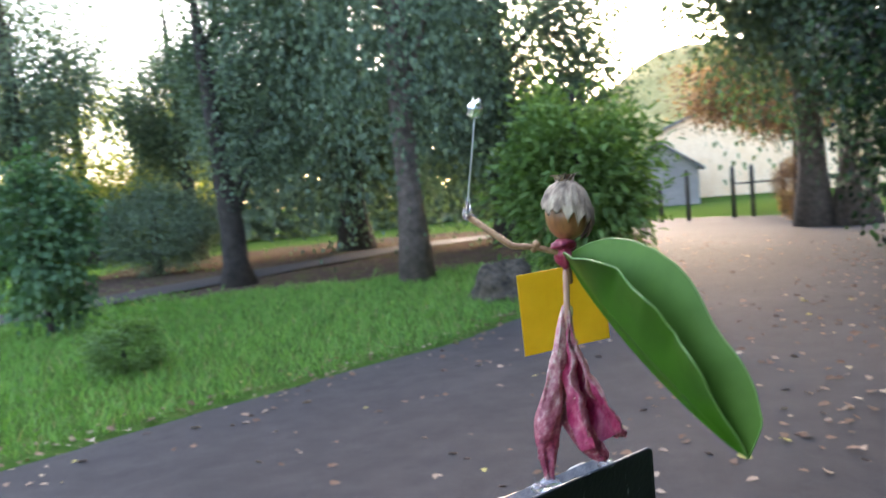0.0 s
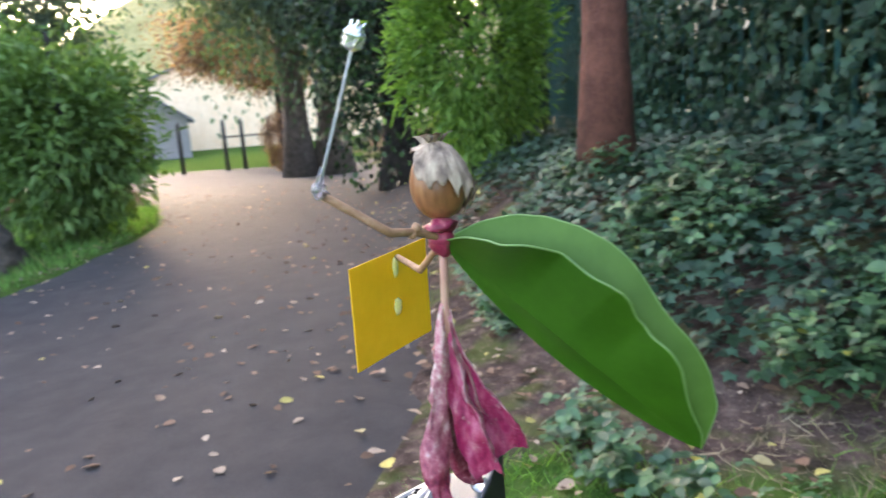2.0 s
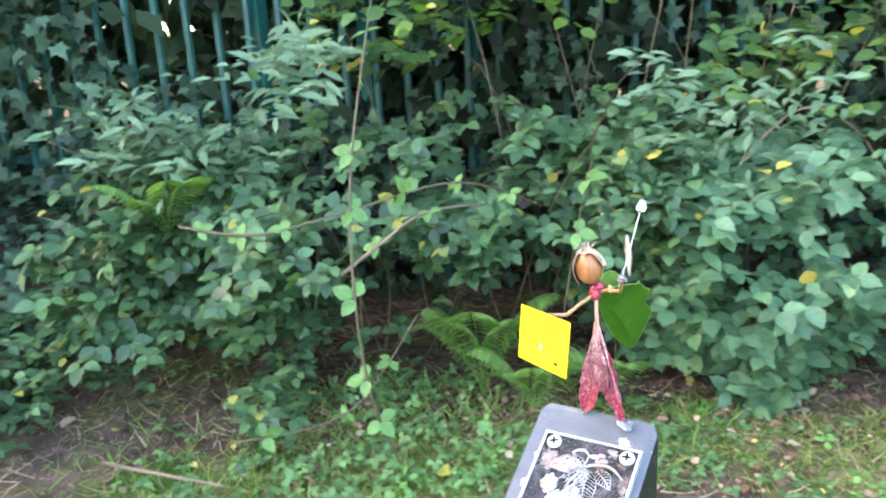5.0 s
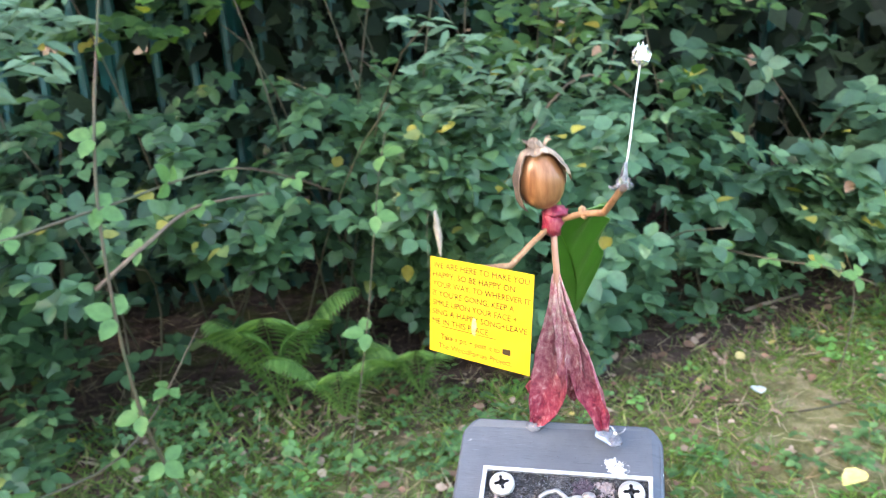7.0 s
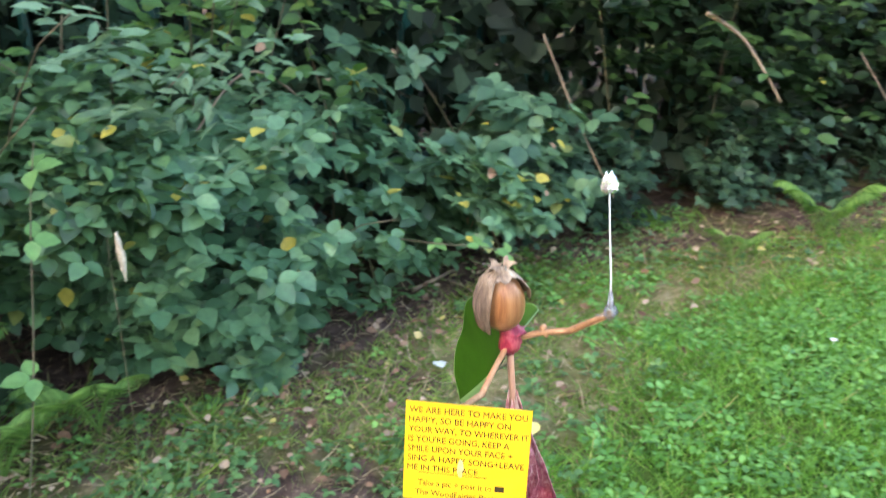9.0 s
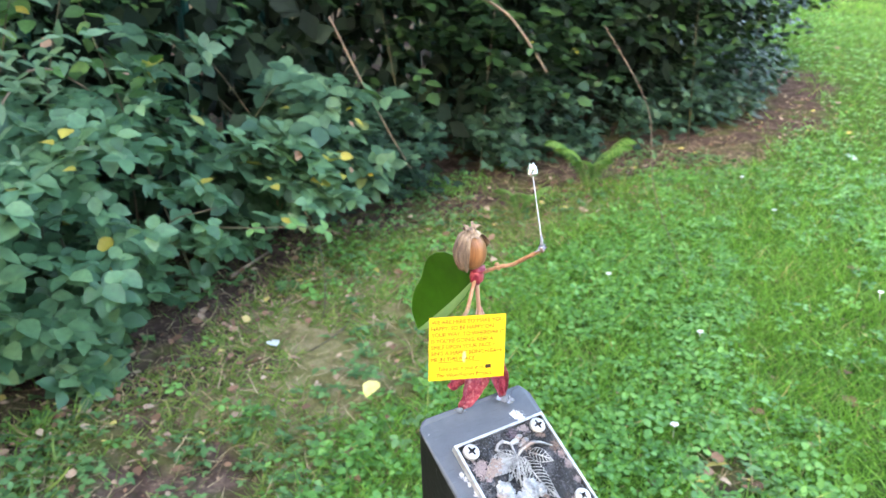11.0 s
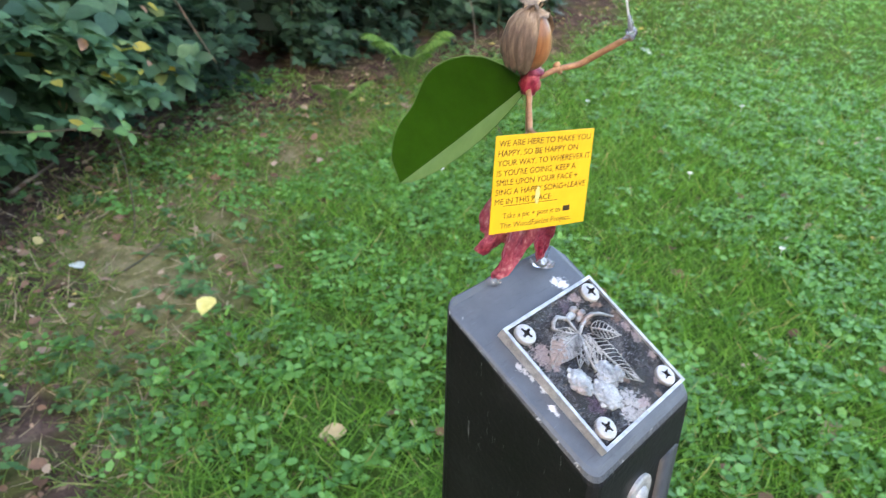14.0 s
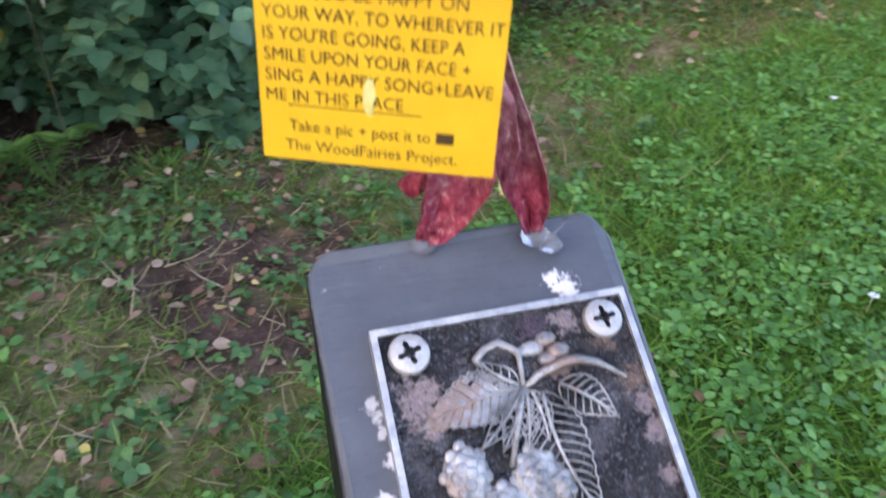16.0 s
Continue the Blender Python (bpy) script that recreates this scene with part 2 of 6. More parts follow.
class Shape:
    """Points, faces and material numbers gathered for one mesh."""
    def __init__(self):
        self.v, self.f, self.m = [], [], []

    def add(self, verts, faces, m=0):
        k = len(self.v)
        self.v += [tuple(p) for p in verts]
        self.f += [tuple(k + i for i in q) for q in faces]
        self.m += [m] * len(faces)
        return self

    def tube(self, pts, radii, sides=8, m=0, rough=0.0, close=True):
        pts = [Vector(p) for p in pts]
        if not hasattr(radii, "__len__"):
            radii = [radii] * len(pts)
        verts, faces = [], []
        side = None
        for i, p in enumerate(pts):
            d = (pts[min(i + 1, len(pts) - 1)] - pts[max(i - 1, 0)]).normalized()
            if side is None:
                side = d.cross(Vector((0.31, 0.2, 0.93)) if abs(d.z) < 0.9 else Vector((1, 0, 0))).normalized()
            side = (side - d * side.dot(d)).normalized()
            other = d.cross(side)
            for j in range(sides):
                a = 2 * math.pi * j / sides
                r = radii[i] * (1 + rough * noise.noise(p * 0.7 / max(radii[i], 1e-4) * 0.5 + Vector((j * 1.7, 0, 0))))
                verts.append(p + (side * math.cos(a) + other * math.sin(a)) * r)
        for i in range(len(pts) - 1):
            for j in range(sides):
                a, b = i * sides + j, i * sides + (j + 1) % sides
                faces.append((a, b, b + sides, a + sides))
        if close:
            faces.append(tuple(reversed(range(sides))))
            faces.append(tuple(range(len(verts) - sides, len(verts))))
        return self.add(verts, faces, m)

    def ball(self, c, size, m=0, rows=8, cols=12, lumps=0.0, freq=60.0, turn=None):
        verts, faces = [], []
        c = Vector(c)
        for i in range(rows + 1):
            th = math.pi * i / rows
            for j in range(cols):
                ph = 2 * math.pi * j / cols
                q = Vector((math.sin(th) * math.cos(ph), math.sin(th) * math.sin(ph), math.cos(th)))
                k = 1 + lumps * noise.noise(q * 2.0 + c * freq)
                q = Vector((q.x * size[0] * k, q.y * size[1] * k, q.z * size[2] * k))
                verts.append(c + (turn @ q if turn else q))
        for i in range(rows):
            for j in range(cols):
                a, b = i * cols + j, i * cols + (j + 1) % cols
                faces.append((a, a + cols, b + cols, b))
        return self.add(verts, faces, m)

    def box(self, lo, hi, m=0, matrix=None):
        v = [Vector((x, y, z)) for x in (lo[0], hi[0]) for y in (lo[1], hi[1]) for z in (lo[2], hi[2])]
        if matrix:
            v = [matrix @ p for p in v]
        return self.add(v, [(0, 1, 3, 2), (4, 6, 7, 5), (0, 4, 5, 1), (2, 3, 7, 6), (0, 2, 6, 4), (1, 5, 7, 3)], m)

    def mesh(self, name, mats, smooth=True):
        me = bpy.data.meshes.new(name)
        me.from_pydata(self.v, [], self.f)
        for mm in mats:
            me.materials.append(mm)
        me.polygons.foreach_set("material_index", self.m)
        me.polygons.foreach_set("use_smooth", [smooth] * len(self.f))
        me.update()
        return me


def part(name, shape, mats, parent=None, label="", smooth=True):
    """One mesh object, under a thing or a part where one is given."""
    me = shape if isinstance(shape, bpy.types.Mesh) else shape.mesh(name, mats if isinstance(mats, (list, tuple)) else [mats], smooth)
    ob = new(name, me)
    ob.parent = parent
    if label:
        ob["label"] = label
    return ob


def thing(name, at=(0, 0, 0), label="", category="", group="", kind=""):
    """An empty at the foot of a thing, to hold its parts."""
    ob = new(name)
    ob.location = at
    ob.empty_display_size = 0.1
    return tagged(ob, label, category, group, kind)


def scatter(pattern, faces, where, along, up, size, squash=None):
    """Many copies of one small leaf pattern as a single set of points and faces: arrays in, arrays out."""
    n, k = len(where), len(pattern)
    along = along / np.linalg.norm(along, axis=1, keepdims=True)
    side = np.cross(along, up)
    side /= np.linalg.norm(side, axis=1, keepdims=True) + 1e-9
    up = np.cross(side, along)
    P = np.asarray(pattern, float)
    s = np.asarray(size, float).reshape(-1, 1, 1)
    V = where[:, None, :] + s * (P[None, :, 0:1] * side[:, None, :] + P[None, :, 1:2] * along[:, None, :] + P[None, :, 2:3] * up[:, None, :])
    F = [np.asarray([q for q in faces if len(q) == c], int) for c in (3, 4)]
    F = [(f[None] + (np.arange(n) * k)[:, None, None]).reshape(-1, f.shape[1]) for f in F if len(f)]
    return V.reshape(-1, 3), F


def leaf_mesh(name, sets, mats, smooth=True):
    """One mesh out of several scattered sets: (points, faces, material number)."""
    me = bpy.data.meshes.new(name)
    V = np.concatenate([s[0] for s in sets])
    loops, starts, mi, off, base = [], [], [], 0, 0
    for pts, flist, m in sets:
        for f in flist:
            loops.append((f + base).ravel())
            starts.append(off + np.arange(len(f)) * f.shape[1])
            off += f.size
            mi.append(np.full(len(f), m))
        base += len(pts)
    loops, starts, mi = np.concatenate(loops), np.concatenate(starts), np.concatenate(mi)
    me.vertices.add(len(V))
    me.vertices.foreach_set("co", V.astype(np.float32).ravel())
    me.loops.add(len(loops))
    me.loops.foreach_set("vertex_index", loops.astype(np.int32))
    me.polygons.add(len(starts))
    me.polygons.foreach_set("loop_start", starts.astype(np.int32))
    for mm in mats:
        me.materials.append(mm)
    me.polygons.foreach_set("material_index", mi.astype(np.int32))
    me.polygons.foreach_set("use_smooth", [smooth] * len(starts))
    me.update(calc_edges=True)
    me.validate()
    return me


def unit(n):
    v = rng.normal(size=(n, 3))
    return v / np.linalg.norm(v, axis=1, keepdims=True)


# leaf patterns: x across, y from stalk to tip, z out of the face
OVATE = [(0, 0, 0), (0, .35, -.05), (0, .7, -.06), (0, 1, -.16), (-.24, .15, .05), (-.36, .42, .05), (-.24, .74, -.02), (.24, .15, .05), (.36, .42, .05), (.24, .74, -.02)]
OVATE_F = [(0, 1, 4), (4, 1, 5), (5, 1, 2, 6), (6, 2, 3), (0, 7, 1), (7, 8, 1), (8, 9, 2, 1), (9, 3, 2)]
LANCE = [(0, 0, 0), (0, .5, -.04), (0, 1, -.15), (-.15, .3, .04), (-.14, .65, .0), (.15, .3, .04), (.14, .65, .0)]
LANCE_F = [(0, 1, 3), (3, 1, 4), (4, 1, 2), (0, 5, 1), (5, 6, 1), (6, 2, 1)]
IVY_P = [(0, .3, .06), (0, 0, 0), (-.38, -.12, 0), (-.36, .18, .02), (-.56, .42, -.06), (-.24, .5, .03), (0, 1, -.10), (.24, .5, .03), (.56, .42, -.06), (.36, .18, .02), (.38, -.12, 0)]
IVY_F = [(0, i, i + 1) for i in range(1, 10)] + [(0, 10, 1)]
QUAD = [(-.3, .15, 0), (.3, .1, .06), (.26, .8, -.08), (-.1, 1, -.05)]
QUAD_F = [(0, 1, 2, 3)]
DIAMOND = [(0, 0, 0), (-.34, .45, .05), (0, 1, -.10), (.34, .45, .05)]
DIAMOND_F = [(0, 2, 1), (0, 3, 2)]
BLADE = [(-.02, 0, 0), (.02, 0, 0), (.016, .55, .06), (-.016, .55, .06), (0, 1, .28)]
BLADE_F = [(0, 1, 2, 3), (3, 2, 4)]
SPRAY = [(0, 0, 0), (-.16, .3, -.02), (-.05, .35, .02), (-.2, .65, -.08), (0, .6, 0), (0, 1, -.18), (.2, .6, -.08), (.05, .35, .02), (.16, .28, -.02)]
SPRAY_F = [(0, 2, 1), (0, 4, 2), (2, 4, 3), (4, 5, 3), (4, 6, 5), (4, 7, 6), (0, 7, 4), (0, 8, 7)]


def trefoil(pattern, faces, spread, shrink=0.85):
    """Three leaflets on one stalk."""
    V, F = [], []
    for turn, s in ((0, 1.0), (spread, shrink), (-spread, shrink)):
        c, sn = math.cos(radians(turn)), math.sin(radians(turn))
        k = len(V)
        V += [((x * c + (y + .08) * sn) * s, (-x * sn + (y + .08) * c) * s, z * s) for x, y, z in pattern]
        F += [tuple(k + i for i in q) for q in faces]
    return V, F


BRAMBLE_P, BRAMBLE_F = trefoil(OVATE, OVATE_F, 82)
ROUND = [(0, 0, 0), (-.3, .35, .03), (-.22, .8, 0), (0, .86, -.05), (.22, .8, 0), (.3, .35, .03)]
ROUND_F = [(0, 3, 2, 1), (0, 5, 4, 3)]
CLOVER_P, CLOVER_F = trefoil(ROUND, ROUND_F, 118, 1.0)


def wave(x, y, z=0.0, f=1.0):
    return noise.noise((x * f, y * f, z * f))


def smooth_step(a, b, x):
    t = min(1.0, max(0.0, (x - a) / (b - a)))
    return t * t * (3 - 2 * t)


# ---- the lie of the land ----
def bank(x, y):
    """How far a place lies up the ivy bank beside the path."""
    return -.37 * (x + 2) + .93 * (y + .6)


def high(x, y):
    base = 0.0486 * y if y > 0 else -0.16 * smooth_step(0, -4.5, y)
    far = -0.25 * smooth_step(-8, -18, x) * smooth_step(0, -4, y)
    rise = 0.52 * smooth_step(0.0, 1.35, bank(x, y)) * smooth_step(-1.6, -3.6, x) * smooth_step(9, 4, bank(x, y))
    hill = 0.02 * max(0.0, y - 6) if y > 6 else 0.0
    return base + far + rise + hill + 0.02 * wave(x, y, 0, 0.8) * smooth_step(0.3, 1.5, math.hypot(x, y))


PATH_X = [-30, -19, -16, -12.7, -9.2, -7.3, -5.1, -4.2, -3.6, -3.2, -2.6, -1.9, -1.2, 0, 30]
PATH_FAR = [-20, -15, -13, -10, -6.9, -5.5, -4.85, -4.7, -4.5, -4.4, -4.42, -4.35, -4.25, -4.08, -4.05]
PATH_NEAR = [-10, -6.4, -5.2, -3.9, -2.75, -2.2, -1.48, -1.25, -1.08, -.94, -.78, -.58, -.57, -.64, -.68]


def path_edges(x):
    """The y of the far and near edges of the tarmac at x."""
    near = float(np.interp(x, PATH_X, PATH_NEAR)) + 0.05 * wave(x, 3, 0, 1.3)
    far = float(np.interp(x, PATH_X, PATH_FAR)) + 0.04 * wave(x, 7, 0, 1.1)
    return far, near


def on_path(x, y, extra=0.0):
    if x > 30 or x < -19:
        return False
    a, b = path_edges(x)
    return a - extra < y < b + extra

# ---- ground and path ----
def spread(lo, hi, fine, far):
    """Grid lines that lie close together between lo and hi and open out to far."""
    mid = np.arange(lo, hi + 1e-6, fine)
    out, step = [], fine
    at = 0.0
    while at < far:
        step *= 1.22
        at += step
        out.append(at)
    return np.concatenate([lo - np.array(out[::-1]), mid, hi + np.array(out)])


def soil_share(x, y):
    """1 on bare earth, 0 on turf."""
    a, b = path_edges(x)
    verge = smooth_step(1.0, 0.3, y - b + .25 * wave(x, y, 1, 1.4)) * smooth_step(1.4, -.6, x + .5 * wave(x, y, 5, 1.1)) if y > b - .4 else 0.0
    under = smooth_step(-0.2, 0.5, bank(x, y)) * smooth_step(-1.2, -2.0, x)
    front = y - hedge_y(x)
    strip = smooth_step(-.75, -.05, front) * smooth_step(7.0, 5.4, x) if y > 0 else 0.0
    moss = smooth_step(.75, .25, math.hypot(x + 1.25, (y + .2) * 1.6))
    verge *= 1 - moss
    under *= 1 - moss
    trees = smooth_step(1.0, .75, math.hypot((x + 10) / 9.5, (y + 14) / 7.2))
    worn = max(smooth_step(.34, .14, math.hypot((x + .12) * .8, y - 1.22)), smooth_step(.12, .05, math.hypot(x - 1.02, (y - .58) * .8)), smooth_step(.20, .06, math.hypot((x + .09) * .7, y - .97)), .8 * smooth_step(.14, .04, math.hypot(x - .30, (y - 1.62) * .8)))
    return max(verge * 0.9, under, strip * 0.9, trees, worn)


DRY_X = [-1.6, -.6, -.1, .1, .3, .6, .85, 1.13, 1.7, 2.6, 4]
DRY_Y = [.50, .62, .74, .90, 1.02, 1.22, 1.42, 1.66, 1.95, 1.90, 2.6]


def dry_share(x, y):
    """1 where the turf is thin, dry and mossy, in front of the bushes."""
    if y < -.6 or x < -2.6:
        return 0.0
    edge = float(np.interp(x, DRY_X, DRY_Y)) + .12 * wave(x, y, 2, 1.6) + .07 * wave(x, y, 5, 5.5)
    return smooth_step(-.20, .16, y - edge) * (1 - .35 * smooth_step(1.4, 2.4, x)) * smooth_step(-1.6, -1.0, x) * smooth_step(4.6, 3.4, x)


def hedge_y(x):
    """Foot of the bushes, y for each x."""
    pts = [(-9, -1.9), (-5, -.75), (-2.8, .85), (-2.4, 1.0), (-1.6, 1.22), (-1.1, 1.42), (-.5, 1.84), (.1, 1.95), (.65, 2.48), (1.2, 2.55), (2.2, 2.60), (3.5, 2.62), (4.5, 2.95), (6.8, 4.35), (9, 6.0)]
    for (x0, y0), (x1, y1) in zip(pts, pts[1:]):
        if x <= x1:
            return y0 + (y1 - y0) * (max(x, x0) - x0) / (x1 - x0)
    return 6.0


# corners of the railings, x and y
FENCE = [(-9.0, -1.0), (-2.2, 1.92), (-1.45, 2.42), (.6, 3.2), (3.0, 3.9)]

xs, ys = spread(-6, 4, .12, 400), spread(-6, 5, .12, 400)
gv = [(x, y, high(x, y) - (0.03 if on_path(x, y, -0.05) else 0.0)) for y in ys for x in xs]
nx = len(xs)
gf = [(j * nx + i, j * nx + i + 1, (j + 1) * nx + i + 1, (j + 1) * nx + i) for j in range(len(ys) - 1) for i in range(nx - 1)]
gs = Shape().add(gv, gf)
ground = part("ground", gs, GROUND)
tagged(ground, "gently sloping ground of turf and brown leaf-strewn earth", "ground", kind="structure")
attr = ground.data.attributes.new("soil", "FLOAT", "POINT")
attr.data.foreach_set("value", [soil_share(x, y) for x, y, _ in gv])
attr = ground.data.attributes.new("dry", "FLOAT", "POINT")
attr.data.foreach_set("value", [dry_share(x, y) for x, y, _ in gv])

ps = Shape()
px = np.concatenate([np.arange(-19, -6, .5), np.arange(-6, 4, .15), np.arange(4, 30, .8)])
cols = 14
pv = []
for x in px:
    a, b = path_edges(x)
    for j in range(cols + 1):
        y = a + (b - a) * j / cols
        crown = 0.012 * math.sin(math.pi * j / cols)
        pv.append((x, y, high(x, y) + 0.008 + crown if 0 < j < cols else high(x, y) - 0.03))
ps.add(pv, [(i * (cols + 1) + j, (i + 1) * (cols + 1) + j, (i + 1) * (cols + 1) + j + 1, i * (cols + 1) + j + 1) for i in range(len(px) - 1) for j in range(cols)])
tagged(part("path", ps, TARMAC), "wide grey tarmac park path strewn with pale leaves", "path", kind="structure")

# the lower path among the trees
ls = Shape()
lv = []
for i in range(41):
    k = i / 40
    x, y = 4 - 24 * k, -9.2 - 3.5 * math.sin(k * 1.6) - 3.2 * k
    w = 0.65
    for s in (-1, 1):
        yy = y + s * w
        lv.append((x, yy, high(x, yy) + 0.03))
ls.add(lv, [(2 * i, 2 * i + 2, 2 * i + 3, 2 * i + 1) for i in range(40)])
tagged(part("lower_path", ls, TARMAC), "narrow tarmac path under dark trees", "path", kind="structure")

# ---- the waymark post, its plaque and the figure glued to it ----
TOP = 0.8838               # height of the ridge of the post
FOOT = 0.879               # level from which the figure is set out
HALF = 0.0409
MIDX = 0.0             # the post's middle
DROP = 0.0473               # how far the sloping top falls to the front


def stained(nt, col, spots, tc):
    """Ragged crusts and splashes of their own colour at given places."""
    grit = node(nt, "ShaderNodeTexNoise", Scale=420.0, Detail=4.0, Roughness=0.7)
    nt.links.new(tc.outputs["Object"], grit.inputs["Vector"])
    for at_, r, tone, most in spots:
        far = nt.nodes.new("ShaderNodeVectorMath")
        far.operation = "DISTANCE"
        far.inputs[1].default_value = at_
        nt.links.new(tc.outputs["Object"], far.inputs[0])
        rag = node(nt, "ShaderNodeMath")
        rag.operation = "MULTIPLY_ADD"
        rag.inputs[1].default_value, rag.inputs[2].default_value = -3.4 * r, 1.7 * r
        nt.links.new(grit.outputs["Fac"], rag.inputs[0])
        both = node(nt, "ShaderNodeMath")
        nt.links.new(far.outputs["Value"], both.inputs[0])
        nt.links.new(rag.outputs[0], both.inputs[1])
        mask = node(nt, "ShaderNodeMapRange")
        for key, value in (("From Min", r), ("From Max", r * .55), ("To Min", 0.0), ("To Max", most)):
            mask.inputs[key].default_value = value
        nt.links.new(both.outputs[0], mask.inputs["Value"])
        col = mix(nt, mask.outputs["Result"], col, tone)
    return col


def slope(y):
    return TOP - DROP * (HALF - y) / (2 * HALF)


# plaque on the slope: u to the right, w up the slope, n out of it
ANG = math.atan2(DROP, 2 * HALF)
PL_C = Vector((0.0038, -0.0080, slope(-0.0080)))
PLQ = Matrix.Translation(PL_C) @ Matrix.Rotation(ANG, 4, "X")
PW, PH, PT = 0.0325, 0.0318, 0.0040


def uw(u, v, lift=0.0):
    """A place on the plaque: u 0..1 from the left, v 0..1 from the top."""
    return ((u - .5) * 2 * PW, (.5 - v) * 2 * PH, PT - 0.0010 + lift)


def post_build(nt, bsdf):
    big, small = noise_of(nt, 30.0, 6.0), noise_of(nt, 420.0, 4.0)
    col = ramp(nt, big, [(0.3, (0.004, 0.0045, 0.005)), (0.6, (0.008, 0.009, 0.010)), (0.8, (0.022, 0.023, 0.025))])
    tc = nt.nodes.new("ShaderNodeTexCoord")
    mp = nt.nodes.new("ShaderNodeMapping")
    mp.inputs["Scale"].default_value = (330, 330, 45)
    nt.links.new(tc.outputs["Object"], mp.inputs["Vector"])
    scr = node(nt, "ShaderNodeTexNoise", Scale=1.0, Detail=5.0, Roughness=0.75)
    nt.links.new(mp.outputs[0], scr.inputs["Vector"])
    col = mix(nt, ramp(nt, scr.outputs["Fac"], [(0.63, (0, 0, 0)), (0.70, (.8, .8, .8))]), col, (0.26, 0.27, 0.29))
    nt.links.new(col, bsdf.inputs["Base Color"])
    bsdf.inputs["Roughness"].default_value = 0.55
    bsdf.inputs["Specular IOR Level"].default_value = 0.3
    bump(nt, bsdf, small, 0.35, 0.001)


def slate_build(nt, bsdf):
    tc = nt.nodes.new("ShaderNodeTexCoord")
    mp = nt.nodes.new("ShaderNodeMapping")
    mp.inputs["Scale"].default_value = (90, 900, 90)
    mp.inputs["Rotation"].default_value = (0, 0, 0.9)
    nt.links.new(tc.outputs["Object"], mp.inputs["Vector"])
    scr = node(nt, "ShaderNodeTexNoise", Scale=1.0, Detail=5.0, Roughness=0.7)
    nt.links.new(mp.outputs[0], scr.inputs["Vector"])
    big, pits = noise_of(nt, 45.0, 6.0), noise_of(nt, 1400.0, 2.0)
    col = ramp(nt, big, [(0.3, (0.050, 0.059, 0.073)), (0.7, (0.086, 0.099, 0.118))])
    col = mix(nt, 0.5, col, ramp(nt, scr.outputs["Fac"], [(0.30, (0.35, 0.35, 0.35)), (0.42, (1, 1, 1)), (0.62, (1, 1, 1)), (0.74, (2.0, 2.0, 2.0))]), "MULTIPLY")
    col = mix(nt, ramp(nt, pits, [(0.68, (0, 0, 0)), (0.73, (.8, .8, .8))]), col, (0.03, 0.03, 0.034))
    white = (0.62, 0.62, 0.63)
    col = stained(nt, col, [(tuple(PLQ @ Vector(uw(u, v, PTL))), r, white, k) for u, v, PTL, r, k in
                            ((.80, -.06, -.003, .0038, .95), (.76, -.11, -.003, .0028, .9), (-.036, .254, -.003, .0022, .6), (-.026, .30, -.003, .0022, .6), (-.010, .36, -.003, .0020, .6),
                             (-.047, .588, -.003, .0022, .9), (-.052, .63, -.003, .0016, .7), (.0, .46, -.003, .0022, .8), (-.13, -.22, -.003, .0016, .7), (.10, -.28, -.003, .0014, .6))], tc)
    nt.links.new(col, bsdf.inputs["Base Color"])
    bsdf.inputs["Roughness"].default_value = 0.5
    bsdf.inputs["Specular IOR Level"].default_value = 0.5
    bump(nt, bsdf, scr.outputs["Fac"], 0.25, 0.001)


def edge_build(nt, bsdf):
    col = mix(nt, ramp(nt, noise_of(nt, 260.0, 5.0), [(0.60, (0, 0, 0)), (0.68, (1, 1, 1))]), (0.055, 0.062, 0.070), (0.30, 0.32, 0.34))
    nt.links.new(col, bsdf.inputs["Base Color"])
    bsdf.inputs["Roughness"].default_value = 0.6
    bump(nt, bsdf, noise_of(nt, 500.0, 3.0), 0.6, 0.001)


POST_EDGE = mat("chipped_slate_edge", edge_build)
POST_SIDE = mat("black_post_side", post_build)
POST_TOP = mat("slate_grey_post_top", slate_build)
SILVER = plain("worn_silver_metal", (0.30, 0.31, 0.32), (0.52, 0.53, 0.53), 220.0, 0.45, metal=0.5)
SCREW = plain("screw_steel", (0.36, 0.35, 0.33), (0.50, 0.48, 0.46), 260.0, 0.38, metal=0.5)
# Puts the shade of hollows into colour: post slot, screw recesses, window openings
BLACK = plain("hollow_shade_black", (0.008, 0.008, 0.009), (0.02, 0.02, 0.022), 100.0, 0.5)


